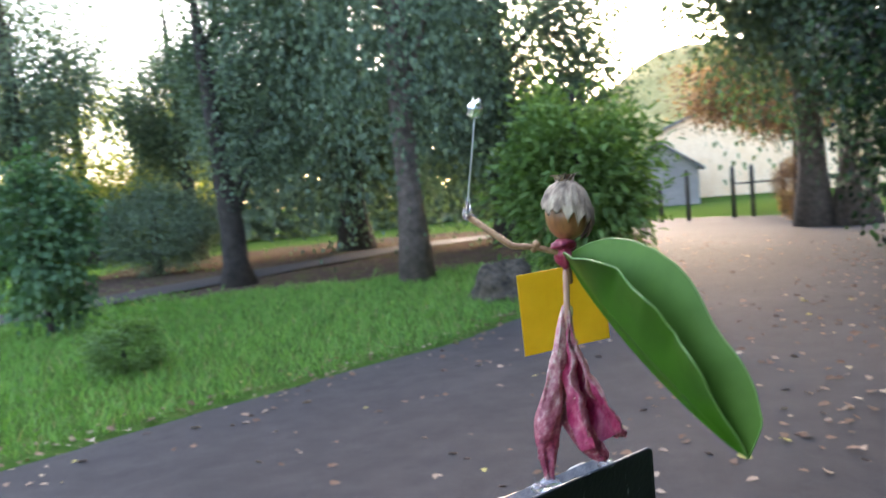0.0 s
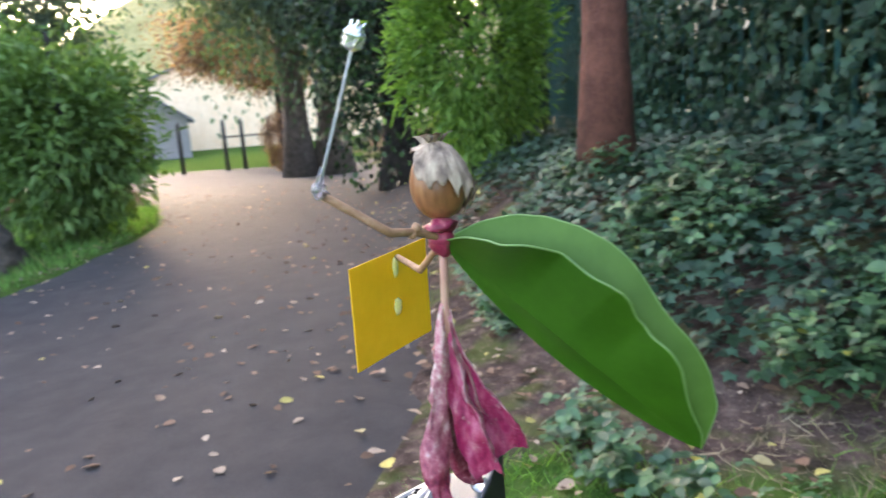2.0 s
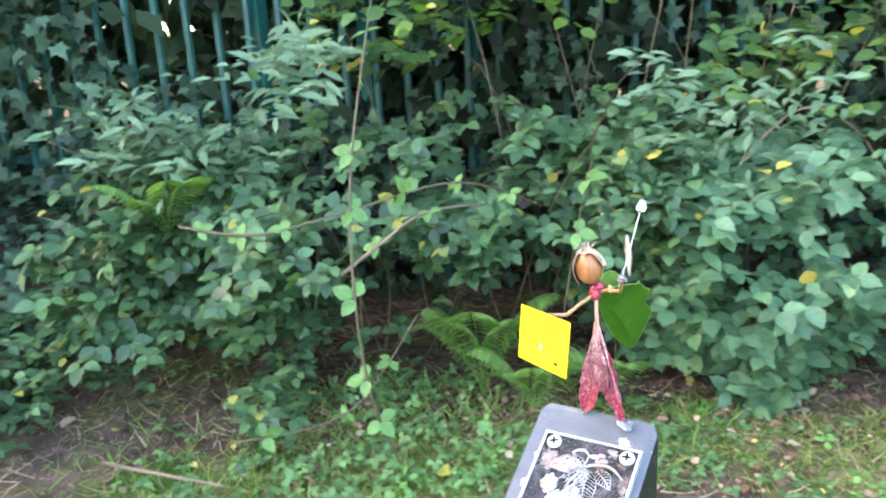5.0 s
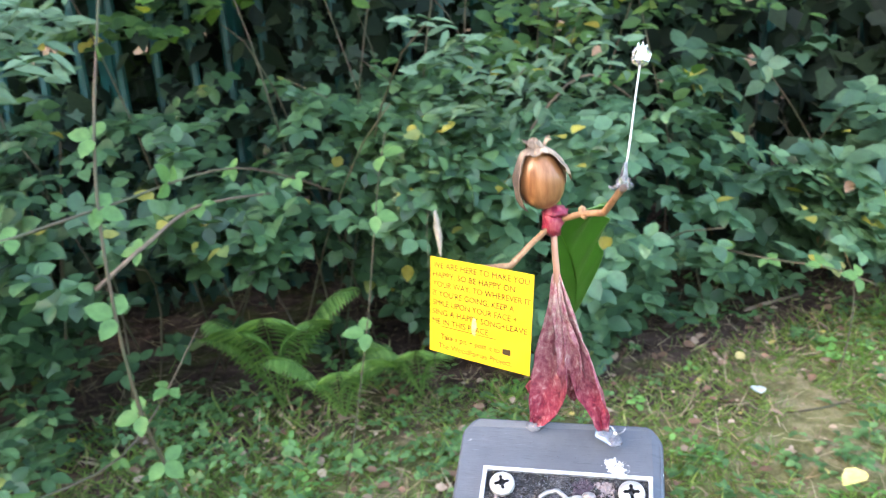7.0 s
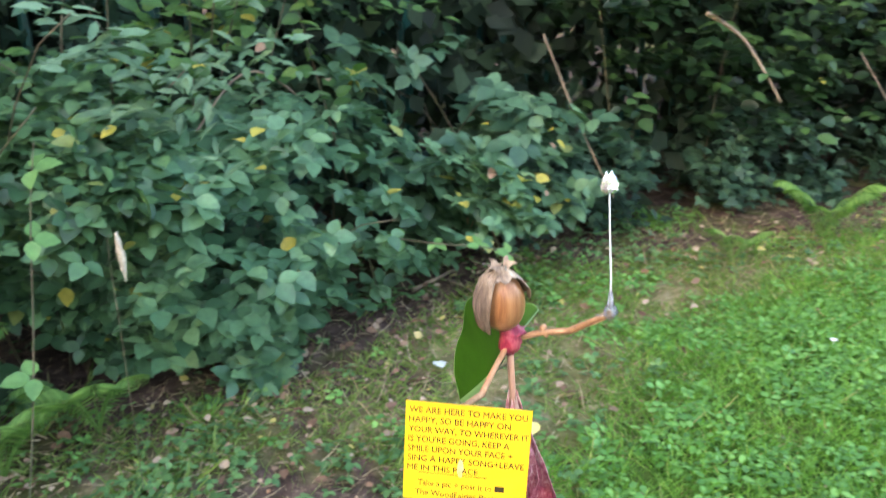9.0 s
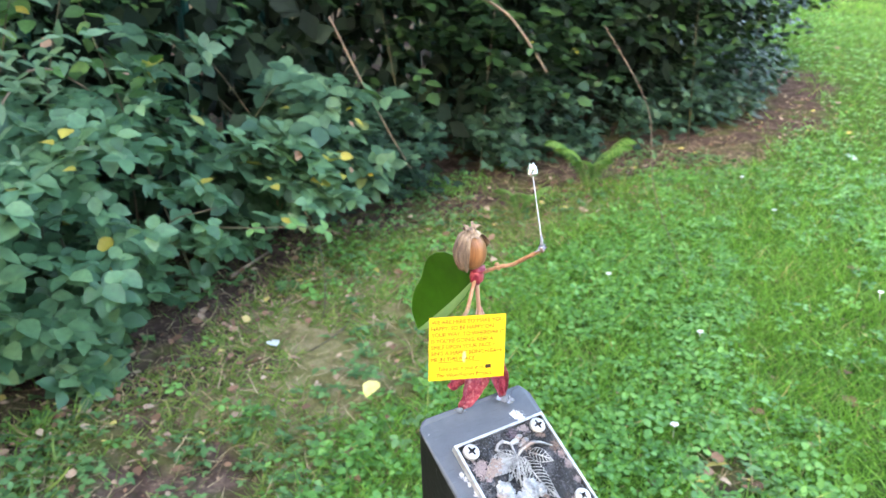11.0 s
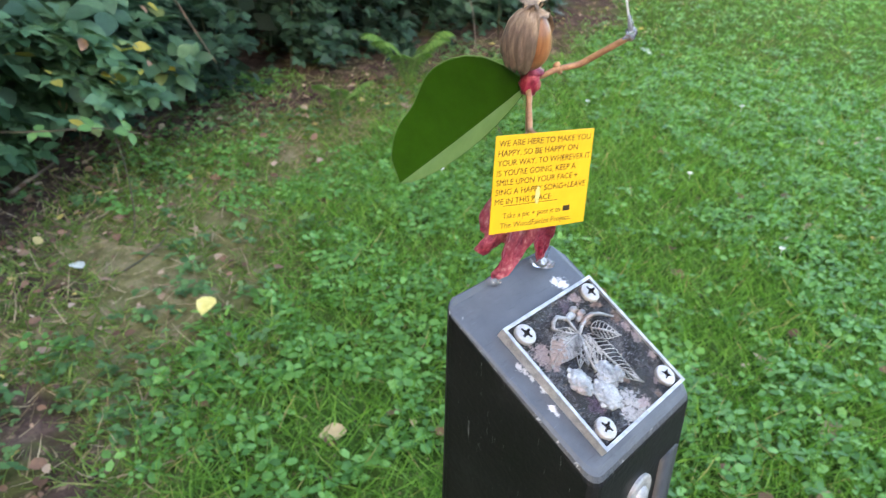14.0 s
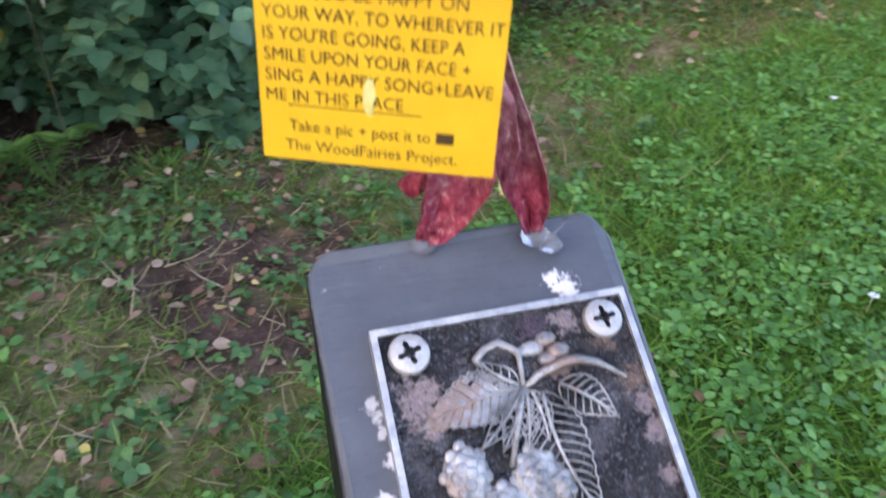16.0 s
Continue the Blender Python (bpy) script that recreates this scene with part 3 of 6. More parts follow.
def plate_build(nt, bsdf):
    tc = nt.nodes.new("ShaderNodeTexCoord")
    big, small = noise_of(nt, 90.0, 5.0), noise_of(nt, 1500.0, 3.0)
    col = ramp(nt, big, [(0.36, (0.009, 0.009, 0.011)), (0.52, (0.028, 0.028, 0.033)), (0.70, (0.095, 0.096, 0.108))])
    col = mix(nt, 0.6, col, ramp(nt, small, [(0.35, (0.3, 0.3, 0.3)), (0.68, (2.2, 2.2, 2.2))]), "MULTIPLY")
    # Pale flecks painted on as glints of the pitted gloss
    worn, where = noise_of(nt, 950.0, 3.0), noise_of(nt, 60.0, 4.0)
    glints = mix(nt, 1.0, ramp(nt, worn, [(0.56, (0, 0, 0)), (0.63, (.6, .6, .6))]), ramp(nt, where, [(0.36, (0, 0, 0)), (0.54, (1, 1, 1))]), "MULTIPLY")
    col = mix(nt, glints, col, (0.23, 0.235, 0.255))
    pink, brown, chalk, plum = (0.40, 0.32, 0.32), (0.21, 0.15, 0.125), (0.46, 0.45, 0.46), (0.085, 0.055, 0.085)
    col = stained(nt, col, [(tuple(PLQ @ Vector(uw(u, v)) - PL_C), r, tone, k) for u, v, r, tone, k in
                            ((.22, .74, .0062, plum, .9), (.60, .10, .0050, plum, .7), (.131, .282, .0060, pink, .95), (.15, .37, .0044, pink, .85), (.731, .090, .0036, pink, .8),
                             (.663, .250, .0042, brown, .9), (.86, .20, .0036, brown, .8), (.93, .36, .0040, brown, .9), (.945, .45, .0034, pink, .8), (.945, .56, .0030, pink, .7), (.94, .72, .0026, pink, .7),
                             (.56, .73, .0026, brown, .8), (.46, .80, .0024, chalk, .8), (.46, .85, .0054, chalk, .95), (.40, .93, .0060, chalk, .95), (.51, .93, .0056, chalk, .95), (.56, .93, .0036, pink, .9), (.72, .95, .0022, brown, .7), (.80, .88, .0022, pink, .6))], tc)
    nt.links.new(col, bsdf.inputs["Base Color"])
    bsdf.inputs["Roughness"].default_value = 0.2
    bsdf.inputs["Specular IOR Level"].default_value = 0.9
    bump(nt, bsdf, noise_of(nt, 620.0, 3.0), 1.0, 0.006)


PLATE = mat("pitted_black_plate", plate_build)


def relief_build(nt, bsdf):
    tc = nt.nodes.new("ShaderNodeTexCoord")
    big, small = noise_of(nt, 130.0, 5.0), noise_of(nt, 700.0, 4.0)
    col = ramp(nt, big, [(0.30, (0.11, 0.11, 0.112)), (0.50, (0.29, 0.29, 0.285)), (0.70, (0.50, 0.495, 0.48))])
    brown = (0.30, 0.205, 0.16)
    col = stained(nt, col, [(tuple(PLQ @ Vector(uw(u, v)) - PL_C), r, brown, k) for u, v, r, k in ((.20, .34, .0062, .85), (.30, .29, .0040, .7), (.66, .27, .0060, .85), (.64, .18, .0034, .6), (.18, .60, .0030, .5))], tc)
    col = mix(nt, 0.5, col, ramp(nt, small, [(0.3, (0.45, 0.45, 0.45)), (0.7, (1.35, 1.35, 1.35))]), "MULTIPLY")
    nt.links.new(col, bsdf.inputs["Base Color"])
    bsdf.inputs["Roughness"].default_value = 0.36
    bsdf.inputs["Metallic"].default_value = 0.45
    bump(nt, bsdf, small, 0.5, 0.001)


RELIEF = mat("worn_cast_relief", relief_build)

post = thing("waymark_post", (0, 0, 0), "black square waymark post with a sloping slate-grey top", "post")
# body: rounded corners, chipped rim, sloping top
ring = []
for cx, cy, a0 in ((1, 1, 0), (-1, 1, 90), (-1, -1, 180), (1, -1, 270)):
    for k in range(5):
        a = radians(a0 + 22.5 * k)
        ring.append((cx * (HALF - 0.006) + 0.006 * math.cos(a), cy * (HALF - 0.006) + 0.006 * math.sin(a)))


bs = Shape()
n = len(ring)
levels = [-0.4, 0.2, 0.5, 0.7]
verts = []
for h in levels:
    verts += [(MIDX + x, y, h) for x, y in ring]
for inset, dz in ((0.0, -0.0048), (0.0004, -0.0030), (0.0013, -0.0012), (0.0032, 0.0)):
    for x, y in ring:
        round_ = .35 + .65 * smooth_step(-.015, -.04, y)
        k = 1 - inset * round_ / HALF
        chip = 0.0006 * max(0.0, wave(x * 160, y * 160, 3)) if dz < 0 and inset > 0 else 0
        verts.append((MIDX + x * k, y * k, slope(y * k) + dz * round_ - chip - .0022 * smooth_step(.034, .0405, abs(x)) * smooth_step(.02, .0405, y)))
rows_n = len(levels) + 4
bs.v, bs.f, bs.m = verts, [], []
for i in range(rows_n - 1):
    for j in range(n):
        a, b = i * n + j, i * n + (j + 1) % n
        bs.f.append((a, b, b + n, a + n))
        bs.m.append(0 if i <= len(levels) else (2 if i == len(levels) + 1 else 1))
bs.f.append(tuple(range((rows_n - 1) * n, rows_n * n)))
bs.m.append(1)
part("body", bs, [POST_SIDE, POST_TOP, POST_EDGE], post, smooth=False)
# black strip painting a slot's shade, raised not recessed; round bolt under the plaque
fs = Shape()
fs.box((0.017, -HALF - 0.0012, 0.25), (0.0325, -HALF + 0.002, TOP - DROP - 0.026))
part("front_strip", fs, BLACK, post, "raised black strip painted as a shaded slot on the front")
bolt = Shape()
bolt.ball((-0.0015, -HALF - .0012, TOP - DROP - 0.033), (0.0052, 0.0036, 0.0052), rows=8, cols=16)
washer = Shape()
washer.tube([(-.0015, -HALF + .001, TOP - DROP - .033), (-.0015, -HALF - .0014, TOP - DROP - .033), (-.0015, -HALF - .0019, TOP - DROP - .033)], [.0102, .0102, .0094], 28)
part("washer", washer, SILVER, post, "flat grey washer", smooth=False)
part("bolt", bolt, SILVER, post, "domed grey bolt head")

plaque = thing("plaque", PL_C, "square metal plaque with a cast bramble sprig and silver rim", "plaque")


def local(ob_shape):
    ob_shape.v = [tuple(PLQ @ Vector(p) - PL_C) for p in ob_shape.v]
    return ob_shape


grid = 130
ws, hs_ = PW - .0012, PH - .0012
pv_ = []
for j in range(grid + 1):
    for i in range(grid + 1):
        x_, y_ = -ws + 2 * ws * i / grid, -hs_ + 2 * hs_ * j / grid
        lumps = .0011 * noise.noise((x_ * 620, y_ * 620, 1)) + .0009 * noise.noise((x_ * 1250, y_ * 1250, 4))
        pv_.append((x_, y_, PT - .0012 + lumps * smooth_step(-.3, .25, noise.noise((x_ * 70, y_ * 70, 9)))))
part("plate", local(Shape().add(pv_, [(j * (grid + 1) + i, j * (grid + 1) + i + 1, (j + 1) * (grid + 1) + i + 1, (j + 1) * (grid + 1) + i) for j in range(grid) for i in range(grid)])), PLATE, plaque, "pitted black plate with crusty stains")
rim = Shape()
for lo, hi in (((-PW, PH - .0016), (PW, PH)), ((-PW, -PH), (PW, -PH + .0016)), ((-PW, -PH + .0016), (-PW + .0016, PH - .0016)), ((PW - .0016, -PH + .0016), (PW, PH - .0016))):
    rim.box((*lo, -0.0012), (*hi, PT))
part("rim", local(rim), SILVER, plaque, "worn silver rim", smooth=False)


def screw_head(u, w, turn):
    """A domed cross-head screw with a star-shaped recess."""
    s = Shape()
    R = 0.0050
    prof = [(R, PT - 0.0013), (R, PT - 0.0002), (R * .93, PT + .0004), (R * .62, PT + .0009)]
    k = 24
    verts = [(u + r * math.cos(2 * math.pi * j / k), w + r * math.sin(2 * math.pi * j / k), z) for r, z in prof for j in range(k)]
    faces = [(i * k + j, i * k + (j + 1) % k, (i + 1) * k + (j + 1) % k, (i + 1) * k + j) for i in range(3) for j in range(k)]
    base = len(verts)
    cross = []
    for j in range(k):
        a = 2 * math.pi * j / k + turn
        r = R * (0.62 if j % 6 == 0 else (0.52 if j % 6 in (1, 5) else (.24 if j % 6 in (2, 4) else .34)))
        cross.append((u + r * math.cos(a), w + r * math.sin(a)))
    verts += [(x, y, PT + .0010) for x, y in cross] + [(x * .9 + u * .1, y * .9 + w * .1, PT - .0012) for x, y in cross]
    faces += [(3 * k + j, 3 * k + (j + 1) % k, base + (j + 1) % k, base + j) for j in range(k)]
    s.add(verts, faces, 0)
    wall = [(base + j, base + (j + 1) % k, base + k + (j + 1) % k, base + k + j) for j in range(k)] + [tuple(range(base + k, base + 2 * k))]
    s.f += wall
    s.m += [1] * len(wall)
    return s


for u, w, a in ((-.0243, .0247, .3), (.0247, .0247, .1), (.0247, -.0247, .7), (-.0243, -.0247, .4)):
    part("screw", local(screw_head(u, w, a)), [SCREW, BLACK], plaque, "steel cross-head screw", smooth=False)


def relief_leaf(base, tip, width, bend, veins, filled=False):
    """A cast leaf: midrib, side veins and toothed rim, on a thin blade where it is filled."""
    s = Shape()
    b, t = Vector(uw(*base)), Vector(uw(*tip))
    d = t - b
    side = Vector((-d.y, d.x, 0)).normalized()
    L = d.length

    def mid(k):
        return b + d * k + side * bend * L * math.sin(math.pi * k)

    def half(k):
        return width * (math.sin(math.pi * min(1, k * 1.02) ** 0.75)) * (1 - 0.25 * k)
    s.tube([mid(k / 10) + Vector((0, 0, .0006)) for k in range(11)], [.00055 - .00002 * k for k in range(11)], 6)
    if filled:
        bl = []
        for k in range(13):
            q = k / 12
            bl += [mid(q) - side * half(q) + Vector((0, 0, .0001)), mid(q) + Vector((0, 0, .0004)), mid(q) + side * half(q) + Vector((0, 0, .0001))]
        s.add(bl, [(3 * k + j, 3 * k + j + 1, 3 * k + j + 4, 3 * k + j + 3) for k in range(12) for j in range(2)])
    for sgn in (-1, 1):
        rim_pts = []
        for k in range(0, 25):
            q = k / 24
            tooth = 1 + 0.10 * (k % 2)
            rim_pts.append(mid(q) + side * sgn * half(q) * tooth + Vector((0, 0, .0004)))
        s.tube(rim_pts, .00024, 5)
        for v in range(1, veins):
            q = v / veins
            e = min(1.0, q + 0.13)
            s.tube([mid(q) + Vector((0, 0, .0005)), mid((q + e) / 2) + side * sgn * half((q + e) / 2) * .55 + Vector((0, 0, .0007)), mid(e) + side * sgn * half(e) * .97 + Vector((0, 0, .0003))], .00022, 5)
    return s


part("leaf", local(relief_leaf((.568, .342), (.672, .830), .0078, -.08, 14)), RELIEF, plaque)
part("leaf", local(relief_leaf((.490, .312), (.108, .392), .0066, -.06, 11, True)), RELIEF, plaque, "brown-stained cast leaf")
part("leaf", local(relief_leaf((.640, .325), (.822, .492), .0050, .05, 8)), RELIEF, plaque)
part("leaf", local(relief_leaf((.49, .30), (.367, .184), .0032, .08, 5)), RELIEF, plaque)
part("leaf", local(relief_leaf((.50, .32), (.374, .524), .0036, .04, 7)), RELIEF, plaque)
part("leaf", local(relief_leaf((.51, .32), (.466, .530), .0032, .04, 7)), RELIEF, plaque)
part("leaf", local(relief_leaf((.53, .33), (.545, .52), .0030, .04, 6)), RELIEF, plaque)
part("leaf", local(relief_leaf((.49, .33), (.300, .501), .0028, .04, 6)), RELIEF, plaque)
for (u, v), r, k in (((.232, .572), .0061, 20), ((.468, .632), .0064, 22), ((.345, .735), .0072, 26), ((.545, .672), .0036, 9)):
    c = Vector(uw(u, v))
    berry = part("berry", local(Shape().ball((c.x, c.y, c.z - .0006), (r * .92, r * 1.06, .0022), rows=8, cols=16)), RELIEF, plaque)
    g = r * 1.12 / math.sqrt(k)
    for i in range(k):
        a, q = i * 2.39996, math.sqrt((i + .5) / k)
        bead_ = Shape().ball((c.x + r * .86 * q * math.cos(a), c.y + r * 1.02 * q * math.sin(a), c.z + .0016 * (1 - q * q) - .0002), (g * 1.1, g * 1.15, .0005), rows=5, cols=8)
        part("drupelet", local(bead_), RELIEF, berry)
s = Shape()
s.tube([uw(u, v, .0005) for u, v in ((.500, .325), (.57, .28), (.668, .250), (.74, .250), (.804, .275), (.898, .350))], [.0008, .0011, .0014, .0013, .0010, .0004], 6)
s.tube([uw(u, v, .0005) for u, v in ((.505, .31), (.515, .24), (.520, .18), (.456, .130), (.40, .145), (.357, .181), (.365, .205))], [.0007, .0007, .0009, .0011, .0011, .0010, .0006], 6)
s.tube([uw(u, v, .0005) for u, v in ((.503, .31), (.46, .42), (.39, .58))], [.0010, .0008, .0007], 6)
part("stem", local(s), RELIEF, plaque)
s = Shape()
for dx, dy, r in ((-.0022, .0004, .0019), (.0004, .0016, .0017), (.0020, -.0006, .0018), (-.0002, -.0016, .0016), (-.0040, .0002, .0013)):
    c = Vector(uw(.630, .185))
    s.ball((c.x + dx * 1.5, c.y + dy * 1.5, c.z), (r * 1.7, r * 1.1, .0009), rows=5, cols=8)
part("blossom", local(s), RELIEF, plaque)

# ---- the plant figure: hazelnut head, twig arms, petal skirt, leaf wing ----
def streaky(name, stops, scale, stretch, rough, relief=0.3, spec=0.4, through=0.0):
    def build(nt, bsdf):
        tc = nt.nodes.new("ShaderNodeTexCoord")
        mp = nt.nodes.new("ShaderNodeMapping")
        mp.inputs["Scale"].default_value = stretch
        nt.links.new(tc.outputs["Object"], mp.inputs["Vector"])
        a = node(nt, "ShaderNodeTexNoise", Scale=scale, Detail=6.0, Roughness=0.65)
        nt.links.new(mp.outputs[0], a.inputs["Vector"])
        col = ramp(nt, a.outputs["Fac"], stops)
        if name == "dried_red_petal":
            sep = nt.nodes.new("ShaderNodeSeparateXYZ")
            nt.links.new(tc.outputs["Object"], sep.inputs[0])
            rise = node(nt, "ShaderNodeMapRange")
            rise.inputs["From Min"].default_value, rise.inputs["From Max"].default_value = .897, .944
            nt.links.new(sep.outputs["Z"], rise.inputs["Value"])
            col = mix(nt, rise.outputs["Result"], col, ramp(nt, a.outputs["Fac"], [(0.33, (.42, .085, .125)), (0.46, (.58, .25, .25)), (0.64, (.72, .54, .44))]))
        if name == "dried_husk":
            sep = nt.nodes.new("ShaderNodeSeparateXYZ")
            nt.links.new(tc.outputs["Object"], sep.inputs[0])
            rise = node(nt, "ShaderNodeMapRange")
            rise.inputs["From Min"].default_value, rise.inputs["From Max"].default_value = -.003, -.013
            nt.links.new(sep.outputs["X"], rise.inputs["Value"])
            col = mix(nt, rise.outputs["Result"], col, ramp(nt, a.outputs["Fac"], [(0.3, (.040, .028, .022)), (0.5, (.115, .082, .062)), (0.72, (.29, .22, .165))]))
        nt.links.new(col, bsdf.inputs["Base Color"])
        bsdf.inputs["Roughness"].default_value = rough
        bsdf.inputs["Specular IOR Level"].default_value = spec
        bump(nt, bsdf, a.outputs["Fac"], relief, 0.001)
        if through:
            tr = nt.nodes.new("ShaderNodeBsdfTranslucent")
            nt.links.new(col, tr.inputs["Color"])
            mx = nt.nodes.new("ShaderNodeMixShader")
            mx.inputs[0].default_value = through
            nt.links.new(bsdf.outputs[0], mx.inputs[1])
            nt.links.new(tr.outputs[0], mx.inputs[2])
            nt.links.new(mx.outputs[0], nt.nodes["Material Output"].inputs["Surface"])
    return mat(name, build)


NUT = streaky("hazelnut_shell", [(0.3, (0.13, 0.048, 0.018)), (0.5, (0.24, 0.100, 0.038)), (0.75, (0.36, 0.175, 0.075))], 260, (1, 1, .10), 0.33, 0.1)
HUSK = streaky("dried_husk", [(0.28, (0.10, 0.068, 0.047)), (0.42, (0.22, 0.155, 0.105)), (0.55, (0.36, 0.265, 0.18)), (0.72, (0.52, 0.42, 0.29))], 240, (1, 1, .2), 0.8, 0.5)
TWIG = streaky("twig_bark", [(0.3, (0.19, 0.095, 0.045)), (0.55, (0.32, 0.17, 0.085)), (0.8, (0.48, 0.31, 0.18))], 300, (1, 1, 1), 0.6, 0.4)
STALK = streaky("pink_stalk", [(0.35, (0.40, 0.17, 0.12)), (0.6, (0.46, 0.26, 0.17)), (0.8, (0.42, 0.12, 0.13))], 200, (1, 1, .15), 0.5)
PETAL = streaky("dried_red_petal", [(0.32, (0.12, 0.006, 0.030)), (0.46, (0.28, 0.022, 0.060)), (0.57, (0.40, 0.075, 0.110)), (0.70, (0.62, 0.36, 0.36))], 430, (1, 1, .75), 0.34, 1.0, 0.55, 0.15)
KNOT = streaky("dried_red_knot", [(0.32, (0.12, 0.008, 0.022)), (0.5, (0.26, 0.020, 0.050)), (0.7, (0.42, 0.12, 0.12))], 320, (1, 1, .5), 0.35, 0.8)
WING_OUT = streaky("glossy_leaf_face", [(0.3, (0.020, 0.072, 0.004)), (0.7, (0.032, 0.104, 0.006))], 60, (1, 1, 1), 0.42, 0.05, 0.22, 0.08)
WING_IN = streaky("pale_leaf_back", [(0.3, (0.058, 0.130, 0.016)), (0.7, (0.080, 0.165, 0.024))], 60, (1, 1, 1), 0.5, 0.08, 0.2, 0.10)
WING_PALE = streaky("pale_leaf_fold", [(0.3, (0.13, 0.25, 0.075)), (0.7, (0.18, 0.31, 0.11))], 60, (1, 1, 1), 0.5, 0.05)
CRIMSON = streaky("crimson_petal_lining", [(0.32, (0.20, 0.007, 0.045)), (0.46, (0.40, 0.024, 0.095)), (0.60, (0.52, 0.10, 0.17)), (0.76, (0.64, 0.34, 0.34))], 260, (1, 1, .6), 0.35, 0.8, 0.5, 0.12)
WING_RIM = streaky("leaf_rim", [(0.3, (0.09, 0.19, 0.04)), (0.7, (0.13, 0.23, 0.06))], 60, (1, 1, 1), 0.4, 0.05)


def glue_build(nt, bsdf):
    bsdf.inputs["Base Color"].default_value = (0.80, 0.80, 0.84, 1)
    bsdf.inputs["Roughness"].default_value = 0.12
    bsdf.inputs["Transmission Weight"].default_value = 0.9
    bsdf.inputs["IOR"].default_value = 1.45
    bump(nt, bsdf, noise_of(nt, 400.0, 2.0), 0.3, 0.001)


GLUE = mat("cloudy_glue", glue_build)


def F(x, y, z):
    """A place on the figure, with z from its foot."""
    return Vector((x, y, FOOT + z))


fig = Shape()
M_NUT, M_HUSK, M_TWIG, M_STALK, M_PETAL, M_OUT, M_IN, M_RIM, M_GLUE, M_KNOT, M_PALE, M_CRIMSON = range(12)

# head: nut, leaning a little, in a split husk that covers the back and crown
HEAD = F(-.0040, .0328, .1083)
HTURN = Matrix.Rotation(radians(-8), 3, "Y") @ Matrix.Rotation(radians(6), 3, "X")


def nut_r(th):
    """Half-width of the nut at angle th from its top."""
    s = math.sin(th)
    return 0.0087 * s * (1 - 0.10 * math.cos(th))


verts, faces = [], []
NR, NC = 14, 24
for i in range(NR + 1):
    th = math.pi * i / NR
    for j in range(NC):
        ph = 2 * math.pi * j / NC
        verts.append(HEAD + HTURN @ Vector((nut_r(th) * math.cos(ph), nut_r(th) * math.sin(ph), 0.0118 * math.cos(th))))
fig.add(verts, [(i * NC + j, (i + 1) * NC + j, (i + 1) * NC + (j + 1) % NC, i * NC + (j + 1) % NC) for i in range(NR) for j in range(NC)], M_NUT)

# husk: open to the front (towards +x and -y), ragged at its lower rim
OPEN = math.atan2(-1.0, 0.22)
verts, faces = [], []
HR, HC = 18, 96
for i in range(HR + 1):
    for j in range(HC):
        ph = 2 * math.pi * j / HC
        off = abs((ph - OPEN + math.pi) % (2 * math.pi) - math.pi)     # 0 at the opening
        gape = smooth_step(0.62, 1.15, off)
        back = smooth_step(1.0, 2.2, off)
        # lower rim: high over the opening, low on the -x side, fringed at the back
        leftward = 0.5 - 0.5 * math.cos(ph)
        low = 0.62 + gape * (0.90 + 1.05 * leftward * (1 - back * 0.4) + 0.20 * back)
        low += 0.16 * noise.noise((ph * 3.4, 1.3, 0)) + ((0.34 * (abs((j % 6) - 3) / 3.0 - .5) + .22 * noise.noise((ph * 9, 4, 4))) * gape * (.35 + .65 * back))
        low = min(low, 2.72)
        th = 0.02 + low * i / HR
        lift = 0.0007 + 0.0010 * (i / HR) ** 3 + 0.0005 * noise.noise((ph * 6, th * 2.4, 2)) + 0.00035 * noise.noise((ph * 16, th * 2, 7))
        rr, zz = nut_r(th) + lift * (0.5 + math.sin(th)), 0.0118 * math.cos(th) + lift * math.cos(th)
        verts.append(HEAD + HTURN @ Vector((rr * math.cos(ph), rr * math.sin(ph), zz)))
k = len(verts)
inner = [HEAD + (p - HEAD) * 0.985 for p in verts]
faces = [(i * HC + j, (i + 1) * HC + j, (i + 1) * HC + (j + 1) % HC, i * HC + (j + 1) % HC) for i in range(HR) for j in range(HC)]
faces += [tuple(k + q for q in reversed(f)) for f in faces]
faces += [(HR * HC + j, k + HR * HC + j, k + HR * HC + (j + 1) % HC, HR * HC + (j + 1) % HC) for j in range(HC)]
fig.add(verts + inner, faces, M_HUSK)
# crumpled tuft on the crown
for i in range(9):
    a = i * 0.8 + 0.3
    base = HEAD + HTURN @ Vector((.0032 * math.cos(a), .0032 * math.sin(a), .0116))
    tip = base + HTURN @ Vector((.0050 * math.cos(a * 1.7 + .5) * (1 + .4 * wave(i, 2)), .0050 * math.sin(a * 1.7 + .5), .0024 + .0050 * abs(wave(i * 1.3, 5))))
    w = Vector((-math.sin(a), math.cos(a), .2)) * .0013
    m_ = (base + tip) / 2 + Vector((0, 0, .0012))
    fig.add([base - w, base + w, m_ + w * 1.2, m_ - w * 1.1, tip + w * .5, tip - w * .3, m_ + Vector((0, 0, -.0004))],
            [(0, 1, 2, 3), (3, 2, 4, 5), (0, 3, 6), (1, 6, 2)], M_HUSK)

# knot of dried red tissue at the neck
NECK = F(.0000, .0340, .0908)
fig.ball(NECK, (.0042, .0040, .0050), M_KNOT, 10, 14, 0.45, 90)
fig.ball(NECK + Vector((.001, 0, .0045)), (.0050, .0048, .0022), M_KNOT, 8, 14, 0.5, 120)


